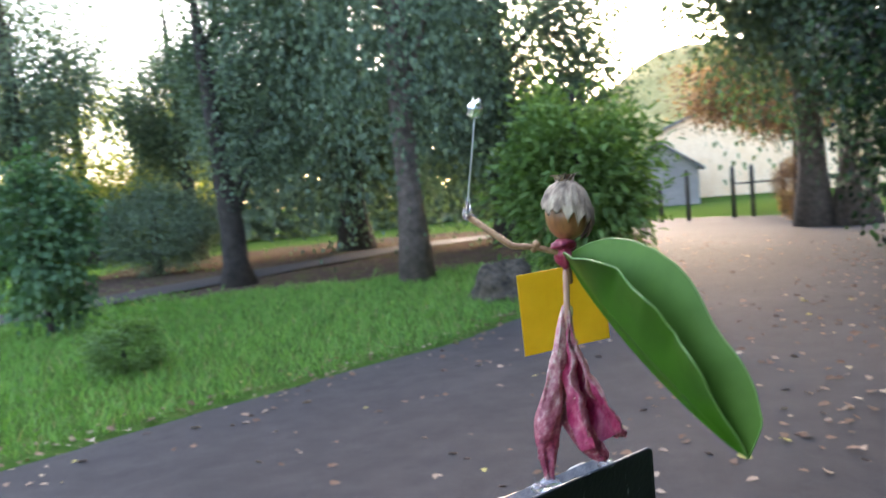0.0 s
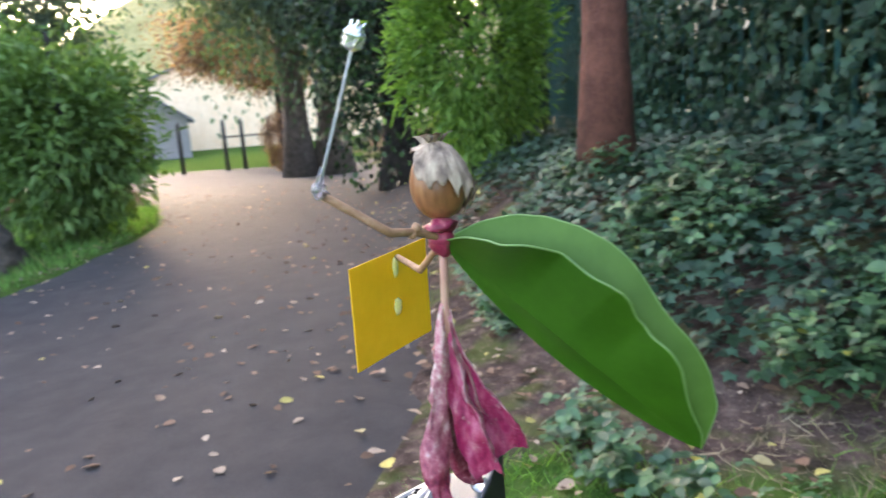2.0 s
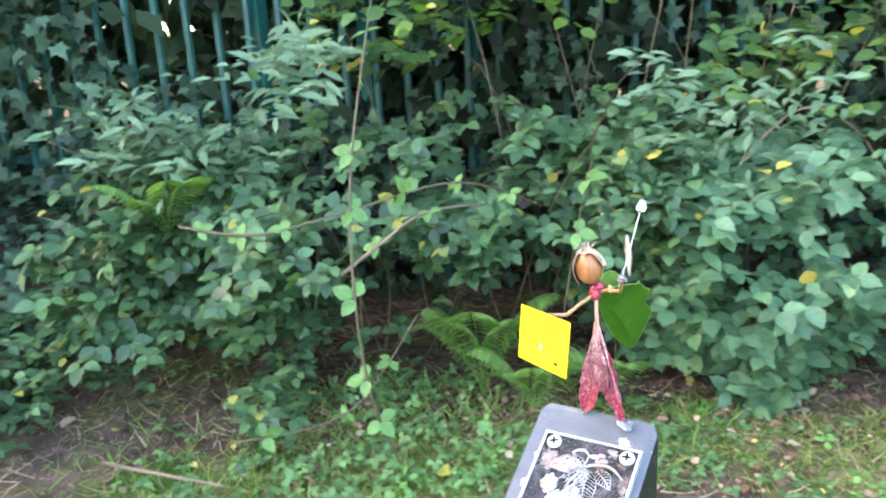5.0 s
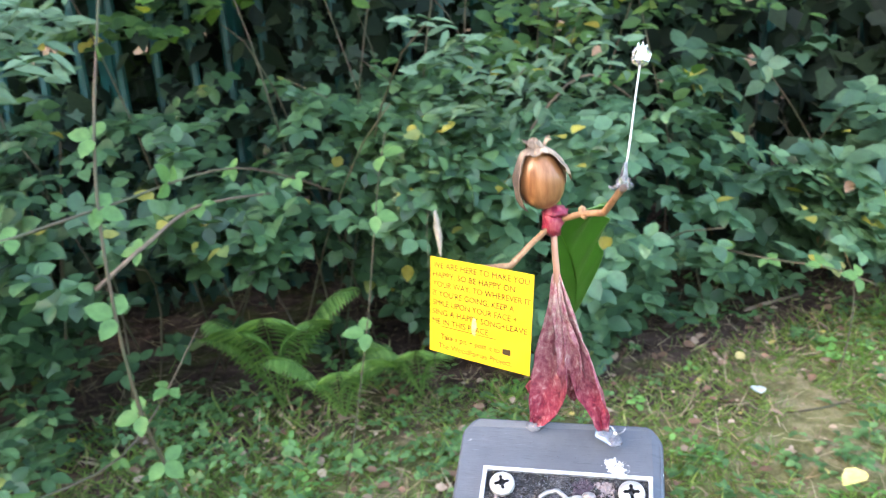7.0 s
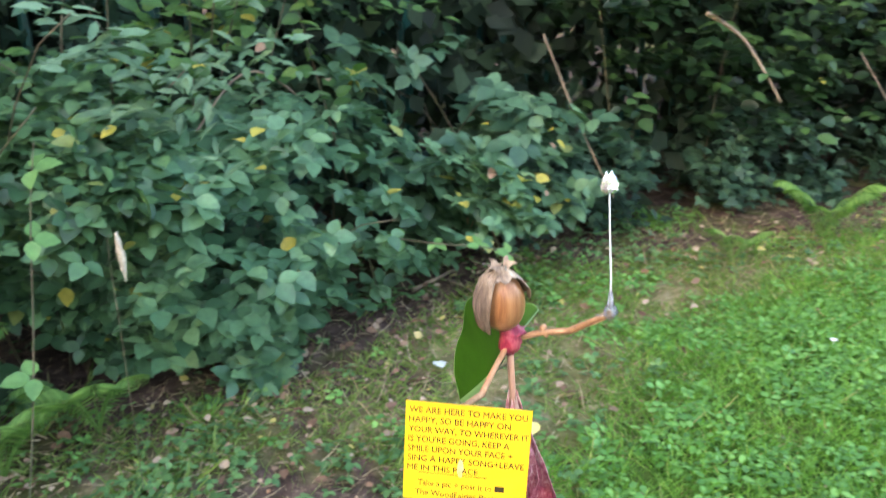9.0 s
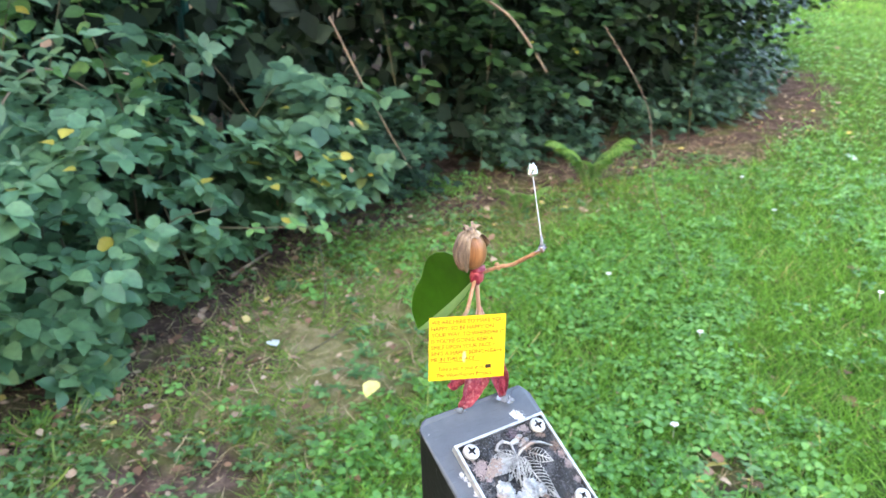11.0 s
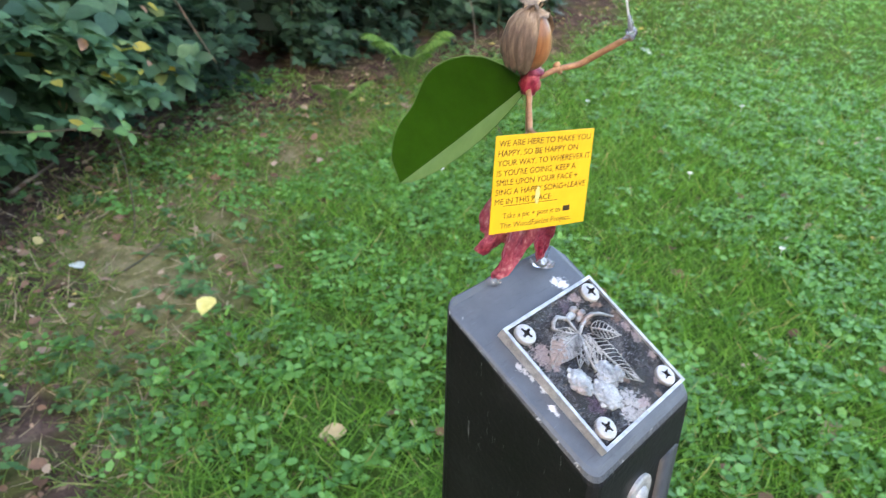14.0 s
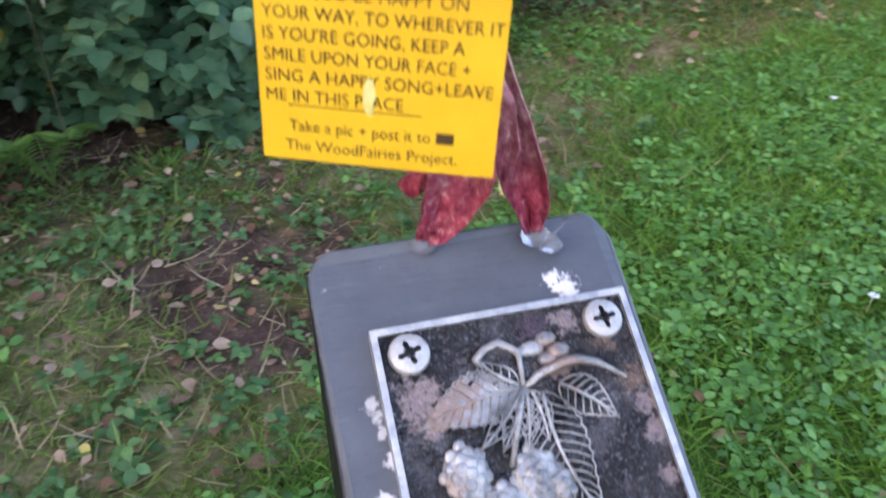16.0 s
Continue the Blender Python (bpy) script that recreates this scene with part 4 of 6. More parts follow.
def twig(pts, radii, knots=()):
    """A rounded, slightly knobbly twig through the points."""
    out, rad = [], []
    for (p, q), (a, b) in zip(zip(pts, pts[1:]), zip(radii, radii[1:])):
        for k in range(6):
            t = k / 6
            out.append(p.lerp(q, t) + Vector((wave(t * 9, p.x * 900), wave(t * 7, p.z * 900, 4), 0)) * .00025)
            rad.append(a + (b - a) * t)
    out.append(pts[-1]), rad.append(radii[-1])
    fig.tube(out, rad, 9, M_TWIG, 0.10)
    for at_, r in knots:
        fig.ball(at_, (r, r, r), M_TWIG, 6, 8, 0.4, 200)


# raised arm to the wand, and bent arm to the notice
twig([NECK + Vector((.002, 0, .0010)), F(.0110, .0290, .0955), F(.0190, .0242, .0968), F(.0262, .0072, .1095)], [.0011, .0012, .0013, .0012],
     [(F(.0112, .0296, .0966), .0016), (F(.0120, .0286, .0947), .0013)])
twig([NECK + Vector((-.002, -.001, -.002)), F(-.0070, .0285, .0850), F(-.0148, .0215, .0778), F(-.0260, .0098, .0803)], [.0012, .0011, .0012, .0011])
# stalk
fig.tube([NECK, F(.0004, .0338, .080), F(.0010, .0336, .070), F(.0012, .0340, .060)], [.0012, .0013, .0013, .0018], 10, M_STALK, 0.1)


def petal(spine, widths, across, curl, seed, lining=None):
    """A long dried petal, curled along its length and crumpled."""
    spine = [Vector(p) for p in spine]
    rows, cols = 22, 12
    verts = []
    for i in range(rows + 1):
        t = i / rows * (len(spine) - 1)
        k = min(int(t), len(spine) - 2)
        f_ = t - k
        p0, p1, p2, p3 = spine[max(k - 1, 0)], spine[k], spine[k + 1], spine[min(k + 2, len(spine) - 1)]
        c = 0.5 * ((2 * p1) + (p2 - p0) * f_ + (2 * p0 - 5 * p1 + 4 * p2 - p3) * f_ ** 2 + (3 * p1 - p0 - 3 * p2 + p3) * f_ ** 3)
        w = widths[k] + (widths[k + 1] - widths[k]) * f_
        A = Vector(across).normalized()
        d = (p2 - p1).normalized()
        A = (A - d * A.dot(d)).normalized()
        N = d.cross(A)
        for j in range(cols + 1):
            s = 2 * j / cols - 1
            ang = s * curl
            x, z = w * math.sin(ang) / max(math.sin(min(abs(curl), 1.5)), .3), w * (1 - math.cos(ang))
            crumple = (0.0021 + .0002 * seed) * noise.noise((s * 2.6 + seed, i * 0.33, seed)) * min(1, i / 5) + 0.0014 * noise.noise((s * 6, i * .6, seed + 5)) * min(1, i / 5)
            verts.append(c + A * x + N * (z + crumple))
    k = len(verts)
    faces = [(i * (cols + 1) + j, i * (cols + 1) + j + 1, (i + 1) * (cols + 1) + j + 1, (i + 1) * (cols + 1) + j) for i in range(rows) for j in range(cols)]
    nrm = [Vector() for _ in verts]
    for q in faces:
        nn = (verts[q[1]] - verts[q[0]]).cross(verts[q[3]] - verts[q[0]])
        for z in q:
            nrm[z] += nn
    under = [v - (nn.normalized() if nn.length else Vector((0, 0, 1))) * .0004 for v, nn in zip(verts, nrm)]
    c1 = cols + 1
    edge = [(i * c1, (i + 1) * c1) for i in range(rows)] + [((i + 1) * c1 + cols, i * c1 + cols) for i in range(rows)] + [(rows * c1 + j, rows * c1 + j + 1) for j in range(cols)]
    fig.add(verts + under, faces + [(a, b, k + b, k + a) for a, b in edge], M_PETAL)
    fig.add(under, [tuple(reversed(q)) for q in faces], lining or M_PETAL)


petal([F(.0008, .0340, .071), F(.0004, .0338, .056), F(-.0010, .0338, .039), F(-.0020, .0340, .027), F(-.0054, .0354, .015), F(-.0104, .0384, .0046)], [.0014, .0032, .0062, .0080, .0064, .0018], (1, -.25, 0), 1.15, 1.0)
petal([F(.0016, .0336, .071), F(.0048, .0336, .056), F(.0100, .0334, .037), F(.0134, .0332, .025), F(.0167, .0340, .0142), F(.0184, .0352, .0040)], [.0012, .0028, .0048, .0058, .0044, .0015], (1, -.35, .1), 1.3, 2.0)
petal([F(.0012, .0330, .068), F(.0022, .0318, .055), F(.0046, .0312, .042), F(.0056, .0316, .032), F(.0052, .0330, .0240)], [.0010, .0028, .0046, .0050, .0030], (1, -.1, .1), .9, 4.0)
petal([F(.0010, .0342, .069), F(.0008, .0352, .057), F(-.0004, .0402, .043), F(-.0022, .0458, .031), F(-.0036, .0515, .0208)], [.0013, .0030, .0066, .0092, .0066], (.12, 1, .30), 1.05, 3.0, M_CRIMSON)
petal([F(.0014, .0342, .067), F(.0020, .0352, .055), F(.0038, .0384, .041), F(.0044, .0424, .029), F(.0032, .0464, .0160)], [.0012, .0022, .0042, .0058, .0050], (.35, 1, .25), 1.25, 5.0, M_CRIMSON)
petal([F(.0006, .0340, .067), F(-.0002, .0362, .053), F(-.0047, .0395, .037), F(-.0092, .0425, .025), F(-.0137, .0460, .0165)], [.0013, .0028, .0048, .0048, .0024], (.3, .95, 0), 1.2, 5.0)

# leaf wing, folded in a V along its midrib, the near half with a waved margin
ROOT, TIP = F(.0005, .0345, .0906), F(.0010, .1088, .0258)
D_WING = (TIP - ROOT).normalized()
UP_WING = Vector((0, .66, .75))
UP_WING = (UP_WING - D_WING * UP_WING.dot(D_WING)).normalized()
ALONG = [0, .05, .12, .2, .3, .4, .47, .52, .57, .64, .70, .757, .81, .87, .96, 1]
# breadth of the two halves along the midrib, the near one with its waved margin
BACK_HALF = [0, .0112, .0196, .0252, .0292, .0310, .0307, .0295, .0278, .0252, .0240, .0232, .0217, .0190, .0120, 0]
NEAR_HALF = [0, .0126, .0210, .0252, .0254, .0262, .0292, .0280, .0236, .0220, .0236, .0216, .0164, .0112, .0056, 0]


def midrib(t):
    return ROOT + (TIP - ROOT) * t + UP_WING * .0006 * math.sin(math.pi * t) + Vector((.0042 * math.sin(math.pi * t), 0, 0))


def wing(side, breadth, lean, flare):
    """One half of the folded leaf, from the midrib to its rim."""
    rows, cols = 72, 12
    top = []
    wide = np.interp(np.linspace(0, 1, rows + 1), ALONG, breadth)
    wide[1:-1] = (wide[:-2] + 2 * wide[1:-1] + wide[2:]) / 4
    tilt = np.interp(np.linspace(0, 1, rows + 1), [0, .15, .30, .47, .60, .70, .85, 1], lean)
    for i in range(rows + 1):
        t = i / rows
        for j in range(cols + 1):
            q = j / cols
            ang = tilt[i] + flare * q
            o = (Vector((1, 0, 0)) * side * math.sin(ang) + UP_WING * math.cos(ang)) * wide[i] * q
            top.append(midrib(t) + o)
    c1 = cols + 1
    faces = [(i * c1 + j, i * c1 + j + 1, (i + 1) * c1 + j + 1, (i + 1) * c1 + j) for i in range(rows) for j in range(cols)]
    out = Vector((side, 0, 0))
    inner = [tuple(q) if side > 0 else tuple(reversed(q)) for q in faces]
    fig.add(top, inner, M_IN)
    fig.add([p + out * .00045 for p in top], [tuple(reversed(q)) for q in inner], M_OUT)
    fig.tube([top[i * c1 + cols] + out * .0002 for i in range(rows + 1)], .00036, 6, M_RIM)


wing(1, NEAR_HALF, [.80, .76, .36, .44, .32, .44, .50, .50], .08)
wing(-1, BACK_HALF, [.06, .06, .06, .06, .045, .04, .035, .03], .14)
# rounded fold below the midrib, pale on the one side
def fold(drop, aside, near, far):
    strip = []
    for i in range(31):
        t = i / 30
        for k in range(4):
            q = k / 3
            strip.append(midrib(t) - UP_WING * drop * math.sin(math.pi * t) ** .7 * q + Vector((-aside * math.sin(math.pi * t) * math.sin(q * 1.4), 0, 0)))
    ff = [(i * 4 + k, i * 4 + k + 1, i * 4 + k + 5, i * 4 + k + 4) for i in range(30) for k in range(3)]
    fig.add(strip, ff, near)
    fig.add([p - Vector((.0006, 0, 0)) for p in strip], [tuple(reversed(q)) for q in ff], far)


fold(.0082, .0060, M_OUT, M_PALE)

# hot glue at the feet
fig.ball(F(-.0104, .0380, .0032), (.0038, .0034, .0020), M_GLUE, 8, 14, .35, 90)
fig.ball(F(.0188, .0345, .0032), (.0040, .0042, .0028), M_GLUE, 8, 14, .4, 80)
fig.ball(F(.0222, .0318, .0016), (.0032, .0036, .0020), M_GLUE, 8, 12, .4, 70)
fig.tube([F(.0225, .0335, .003), F(.0258, .0345, .0052), F(.0272, .0345, .0082)], [.0007, .0003, .0001], 5, M_GLUE)
figure = part("figurine", fig, [NUT, HUSK, TWIG, STALK, PETAL, WING_OUT, WING_IN, WING_RIM, GLUE, KNOT, WING_PALE, CRIMSON])
tagged(figure, "plant figurine with hazelnut head, twig arms, petal skirt, leaf wing", "figurine")

# wand: glued thread stem with a faceted bead
wand = thing("wand", F(.0261, .0070, .1112), "thin pale wand with a faceted silver bead on top", "wand")
WB, WT = Vector((0, 0, 0)), Vector((.0054, .0160, .0370))


def bead_build(nt, bsdf):
    bsdf.inputs["Base Color"].default_value = (0.78, 0.78, 0.74, 1)
    bsdf.inputs["Metallic"].default_value = 0.75
    bsdf.inputs["Roughness"].default_value = 0.16
    bump(nt, bsdf, noise_of(nt, 500.0, 1.0), 0.5, 0.001)


GEMM = mat("silvered_bead", bead_build)
THREAD = plain("clear_thread", (0.36, 0.38, 0.37), (0.50, 0.52, 0.50), 300.0, 0.3)
part("stem", Shape().tube([WB, WB.lerp(WT, .3) + Vector((.0002, 0, 0)), WB.lerp(WT, .7), WT], [.00048, .0004, .00036, .00036], 7), THREAD, wand)
gem = Shape()
ang6 = [2 * math.pi * j / 7 for j in range(7)]
up_ = (WT - WB).normalized()
sx = up_.cross(Vector((1, 0, 0))).normalized()
sy = up_.cross(sx)
gv2 = []
for h, r in ((-.0034, .0014), (-.0022, .0030), (.0010, .0032), (.0030, .0018)):
    for j, a in enumerate(ang6):
        rr = r * (1 + .14 * wave(j * 2.1, h * 900))
        gv2.append(WT + up_ * (h + .0022) + sx * rr * math.cos(a + h * 90) + sy * rr * math.sin(a + h * 90))
gem.add(gv2, [(i * 7 + j, i * 7 + (j + 1) % 7, (i + 1) * 7 + (j + 1) % 7, (i + 1) * 7 + j) for i in range(3) for j in range(7)] + [tuple(reversed(range(7))), tuple(range(21, 28))])
for i in range(4):
    p = WT + up_ * .005 + sx * .0014 * math.cos(i * 1.6) + sy * .0014 * math.sin(i * 1.6)
    gem.tube([p, p + up_ * .0014 + sx * .0009 * math.cos(i * 2.2)], [.0005, .0003], 5)
part("bead", gem, GEMM, wand, "faceted silver bead", smooth=False)
gl = Shape()
gl.ball((0, 0, -.0006), (.0024, .0022, .0026), 0, 8, 12, .4, 200)
gl.ball((.0016, .0010, -.0018), (.0016, .0013, .0012), 0, 6, 10, .4, 200)
gl.tube([(0, 0, .001), (.0006, .002, .006)], [.0015, .0006], 7)
gl.tube([(-.001, 0, -.001), (-.0035, .001, -.0022), (-.0050, .0005, -.0016)], [.0007, .0005, .0002], 5)
part("glue", gl, GLUE, wand, "lump of cloudy white glue")

# notice: yellow card with printed words
SIGN_TL, SIGN_TR, SIGN_BL = F(-.0450, .0157, .0836), F(-.0052, .0012, .0811), F(-.0460, .0138, .0468)
sign = thing("notice_card", SIGN_BL, "small yellow card with a printed message before the figurine", "notice")
SU = (SIGN_TR - SIGN_TL)
SV = (SIGN_TL - SIGN_BL)
SW, SH = SU.length, SV.length
su = SU.normalized()
sv = (SV - su * SV.dot(su)).normalized()
sn = su.cross(sv)
SIGN = Matrix((su, sv, sn)).transposed().to_4x4()


def card_build(nt, bsdf):
    c = mix(nt, ramp(nt, noise_of(nt, 90.0, 4.0), [(0.35, (0, 0, 0)), (0.65, (1, 1, 1))]), (0.78, 0.465, 0.010), (0.84, 0.52, 0.018))
    nt.links.new(c, bsdf.inputs["Base Color"])
    bsdf.inputs["Roughness"].default_value = 0.45
    tr = nt.nodes.new("ShaderNodeBsdfTranslucent")
    nt.links.new(c, tr.inputs["Color"])
    mx = nt.nodes.new("ShaderNodeMixShader")
    mx.inputs[0].default_value = 0.15
    nt.links.new(bsdf.outputs[0], mx.inputs[1])
    nt.links.new(tr.outputs[0], mx.inputs[2])
    nt.links.new(mx.outputs[0], nt.nodes["Material Output"].inputs["Surface"])


CARD = mat("yellow_card", card_build)
INK = plain("brown_black_ink", (0.035, 0.018, 0.003), (0.055, 0.030, 0.006), 400.0, 0.6, relief=0)
cs = Shape()
gx, gy = 16, 12
for face, zt in ((0, .00022), (1, -.00022)):
    vv = [SIGN @ Vector((SW * i / gx, SH * j / gy, zt + .0008 * math.sin(i / gx * 2.2) * (1 - j / gy) * .6)) for j in range(gy + 1) for i in range(gx + 1)]
    q = [(j * (gx + 1) + i, j * (gx + 1) + i + 1, (j + 1) * (gx + 1) + i + 1, (j + 1) * (gx + 1) + i) for j in range(gy) for i in range(gx)]
    cs.add(vv, q if face == 0 else [tuple(reversed(f)) for f in q])
k = (gx + 1) * (gy + 1)
rim_i = [i for i in range(gx)] + [j * (gx + 1) + gx for j in range(gy)] + [gy * (gx + 1) + gx - i for i in range(gx)] + [(gy - j) * (gx + 1) for j in range(gy)]
cs.f += [(a, k + a, k + b, b) for a, b in zip(rim_i, rim_i[1:] + rim_i[:1])]
cs.m += [0] * len(rim_i)
part("card", cs, CARD, sign, smooth=False)


def bend(x, y):
    return .0008 * math.sin(x / SW * 2.2) * (1 - y / SH) * .6


def words(text, x, y, height, width):
    """A line of print on the card, from x, with its foot at y."""
    cu = bpy.data.curves.new("writing", "FONT")
    cu.body, cu.size, cu.resolution_u = text, 1.0, 3
    tmp = bpy.data.objects.new("writing", cu)
    scene.collection.objects.link(tmp)
    bpy.context.view_layer.update()
    me = bpy.data.meshes.new_from_object(tmp.evaluated_get(bpy.context.evaluated_depsgraph_get()))
    bpy.data.objects.remove(tmp)
    co = np.array([v.co for v in me.vertices])
    lo, hi = co.min(0), co.max(0)
    sx_ = width / (hi[0] - lo[0])
    for v in me.vertices:
        X, Y = x + (v.co.x - lo[0]) * sx_, y + v.co.y * height / 0.72
        v.co = SIGN @ Vector((X, Y, .00034 + bend(X, Y)))
    me.materials.clear()
    me.materials.append(INK)
    part("writing", me, None, sign)


def bar(x, y, w, h, m=None):
    s = Shape()
    s.add([SIGN @ Vector((a, b, .00034 + bend(a, b))) for a, b in ((x, y), (x + w, y), (x + w, y + h), (x, y + h))], [(0, 1, 2, 3)])
    part("printed_bar", s, m or INK, sign)


LINES = [("WE ARE HERE TO MAKE YOU", .95), ("HAPPY, SO BE HAPPY ON", .82), ("YOUR WAY, TO WHEREVER IT", .97), ("IS YOU'RE GOING, KEEP A", .82), ("SMILE UPON YOUR FACE +", .85), ("SING A HAPPY SONG+LEAVE", .95), ("ME IN THIS PLACE", .58)]
for i, (text, w) in enumerate(LINES):
    words(text, SW * .03, SH * (.895 - .098 * i), SH * .062, SW * w * .985)
bar(SW * .12, SH * .285, SW * .56, SH * .006)
words("Take a pic + post it to", SW * .12, SH * .155, SH * .060, SW * .60)
bar(SW * .745, SH * .155, SW * .075, SH * .058)
words("The WoodFairies Project.", SW * .10, SH * .052, SH * .060, SW * .74)
# dab of glue where the card is fixed, and its mark on the front
SMEAR = plain("pale_glue_mark", (0.62, 0.56, 0.16), (0.70, 0.66, 0.30), 300.0, 0.25)
for (x, y), (rx, ry), zt in (((SW * .46, SH * .36), (.0012, .0038), .00045), ((SW * .46, SH * .45), (.0022, .0034), -.0007), ((SW * .46, SH * .85), (.0016, .0040), -.0009)):
    s = Shape()
    s.ball((0, 0, 0), (rx, ry, .0003 if zt > 0 else .0006), 0, 6, 12, .3, 300)
    s.v = [tuple(SIGN @ (Vector(p) + Vector((x, y, zt)))) for p in s.v]
    part("glue_dab", s, SMEAR, sign, "dab of dried glue")

# ---- bushes, bank and lawn ----
def thick(name, mats, sets_m, label, category, group="", kind="stuff"):
    ob = part(name, leaf_mesh(name, sets_m, mats), None)
    return tagged(ob, label, category, group, kind)


def hedge_points(n, x0, x1, z0, z1, thick_, overhang, lump=0.34, foot=None, gappy=True):
    """Places in the outer layers of the long hedge between x0 and x1, with the way out of it."""
    P, N = [], []
    while len(P) < n:
        x, h = rng.uniform(x0, x1), rng.uniform(0, 1) ** 0.9
        y = (foot or hedge_y)(x)
        z = z0 + (z1 - z0) * h
        sl = ((foot or hedge_y)(x + .1) - (foot or hedge_y)(x - .1)) / .2
        out = Vector((sl, -1, 0)).normalized()
        lumps = lump * (wave(x, z, 1.0, 2.1) + 0.5 * wave(x, z, 9.0, 5.0))
        bulge = overhang * math.sin(min(1.0, h * 1.5) * math.pi * .55) - 0.35 * smooth_step(.75, 1.0, h)
        deep = thick_ * rng.uniform(0, 1) ** 1.6
        if gappy and wave(x, z, 5.0, 1.7) + .5 * wave(x, z, 2.0, 3.9) < (-.10 if x < .9 else .02) + .3 * deep and rng.uniform() < .92:
            continue
        o = bulge + lumps - deep
        c = (x + out.x * o, y + out.y * o, high(x, y) + z)
        spray = rng.normal(size=3) * .16 + np.array([out.x, out.y, -.15]) * .10
        for _ in range(min(int(rng.integers(6, 16)), n - len(P))):
            k = rng.uniform(-1, 1)
            q = np.array(c) + spray * k + rng.normal(size=3) * .045
            q[2] = max(q[2], high(q[0], q[1]) + .02)
            P.append(q)
            N.append((out.x, out.y, 0.35))
    return np.array(P), np.array(N)


def leafy(P, N, pattern, faces, lo, hi, droop=0.5, wild=0.95):
    n = len(P)
    up = N / np.linalg.norm(N, axis=1, keepdims=True) + wild * unit(n) + np.array([0, 0, .35])
    along = unit(n) + np.array([0, 0, -droop]) + 0.4 * N
    return scatter(pattern, faces, P, along, up, rng.uniform(lo, hi, n))


def canes(s, n, x0, x1, z1, reach, r, foot=None):
    for _ in range(n):
        x = rng.uniform(x0, x1)
        y = (foot or hedge_y)(x) + rng.uniform(.05, .5)
        b = Vector((x, y, high(x, y)))
        t = b + Vector((rng.uniform(-.5, .5), rng.uniform(-reach, .15), rng.uniform(.5, 1.0) * z1))
        m_ = b.lerp(t, .55) + Vector((rng.uniform(-.1, .1), .1, .22 * z1))
        pts = [b.lerp(m_, k / 5).lerp(m_.lerp(t, k / 5), k / 5) for k in range(6)]
        s.tube(pts, [r * (1 - .1 * k) for k in range(6)], 5, 0, 0.1)
    return s


FERN_SPOTS = [(-.95, 1.42, .34), (-.66, 1.50, .26), (2.18, 2.26, .40), (1.68, 2.2, .24)]   # open places where ferns grow: x, y, reach


def sprays(n, x0, x1, z0, z1, deep, over, length, gap, gaps=0.0, lump=.30, rise=.35):
    """Leaves in rows along short arching shoots that come out of the hedge, with dark gaps between clumps."""
    P, A, U = [], [], []
    while len(P) < n:
        x, h = rng.uniform(x0, x1), rng.uniform(0, 1)
        z = z0 + (z1 - z0) * h
        sl = (hedge_y(x + .1) - hedge_y(x - .1)) / .2
        out = np.array((sl, -1, 0)) / math.hypot(sl, 1)
        hold = wave(x, z, 5.0, 2.3) + .55 * wave(x, z, 2.0, 5.1)
        d = deep * rng.uniform() ** 1.4
        if hold < gaps + .25 * d and rng.uniform() < .94:
            continue
        o = over * math.sin(min(1.0, h * 1.4) * math.pi * .6) - .30 * smooth_step(.7, 1.0, h) + lump * (wave(x, z, 1.0, 2.1) + .6 * wave(x, z, 9.0, 4.4)) * (1 if -.5 < x < .4 else smooth_step(-.10, .5, z)) - (0 if -.5 < x < .4 else .14 + .14 * smooth_step(-.9, -1.4, x)) * smooth_step(.45, 0, z) - d
        L = length * rng.uniform(.6, 1.3)
        way = out * rng.uniform(.2, 1.0) + np.array((rng.normal() * .55, 0, rise * rng.uniform(-.5, 1.6)))
        way /= np.linalg.norm(way)
        side = np.cross(way, (0, 0, 1.0))
        side /= np.linalg.norm(side) + 1e-6
        b = np.array((x, hedge_y(x), high(x, hedge_y(x)) + z)) + out * o - way * L * .6
        k = max(2, int(L / gap))
        for i in range(k):
            t = (i + .6) / k
            p = b + way * L * t + np.array((0, 0, -.30 * L * t * t))
            up_ = p[2] - high(p[0], p[1])
            if up_ < .015 + .17 * smooth_step(-1.1, -1.5, p[0]) or up_ < .24 and p[1] < hedge_y(p[0]) - (.26 if -.5 < p[0] < .4 else .08) or p[2] < .50 and any(math.hypot(p[0] - a, p[1] - b_) < r for a, b_, r in FERN_SPOTS):
                continue
            last = i == k - 1
            P.append(p + rng.normal(size=3) * .008)
            A.append(way * (1.0 if last else .55) + (0 if last else (1 if i % 2 else -1)) * side * .9 + rng.normal(size=3) * .22 + np.array((0, 0, -.22)))
            U.append(np.array((0, 0, 1.0)) + out * .62 + rng.normal(size=3) * .30)
    return np.array(P), np.array(A), np.array(U)


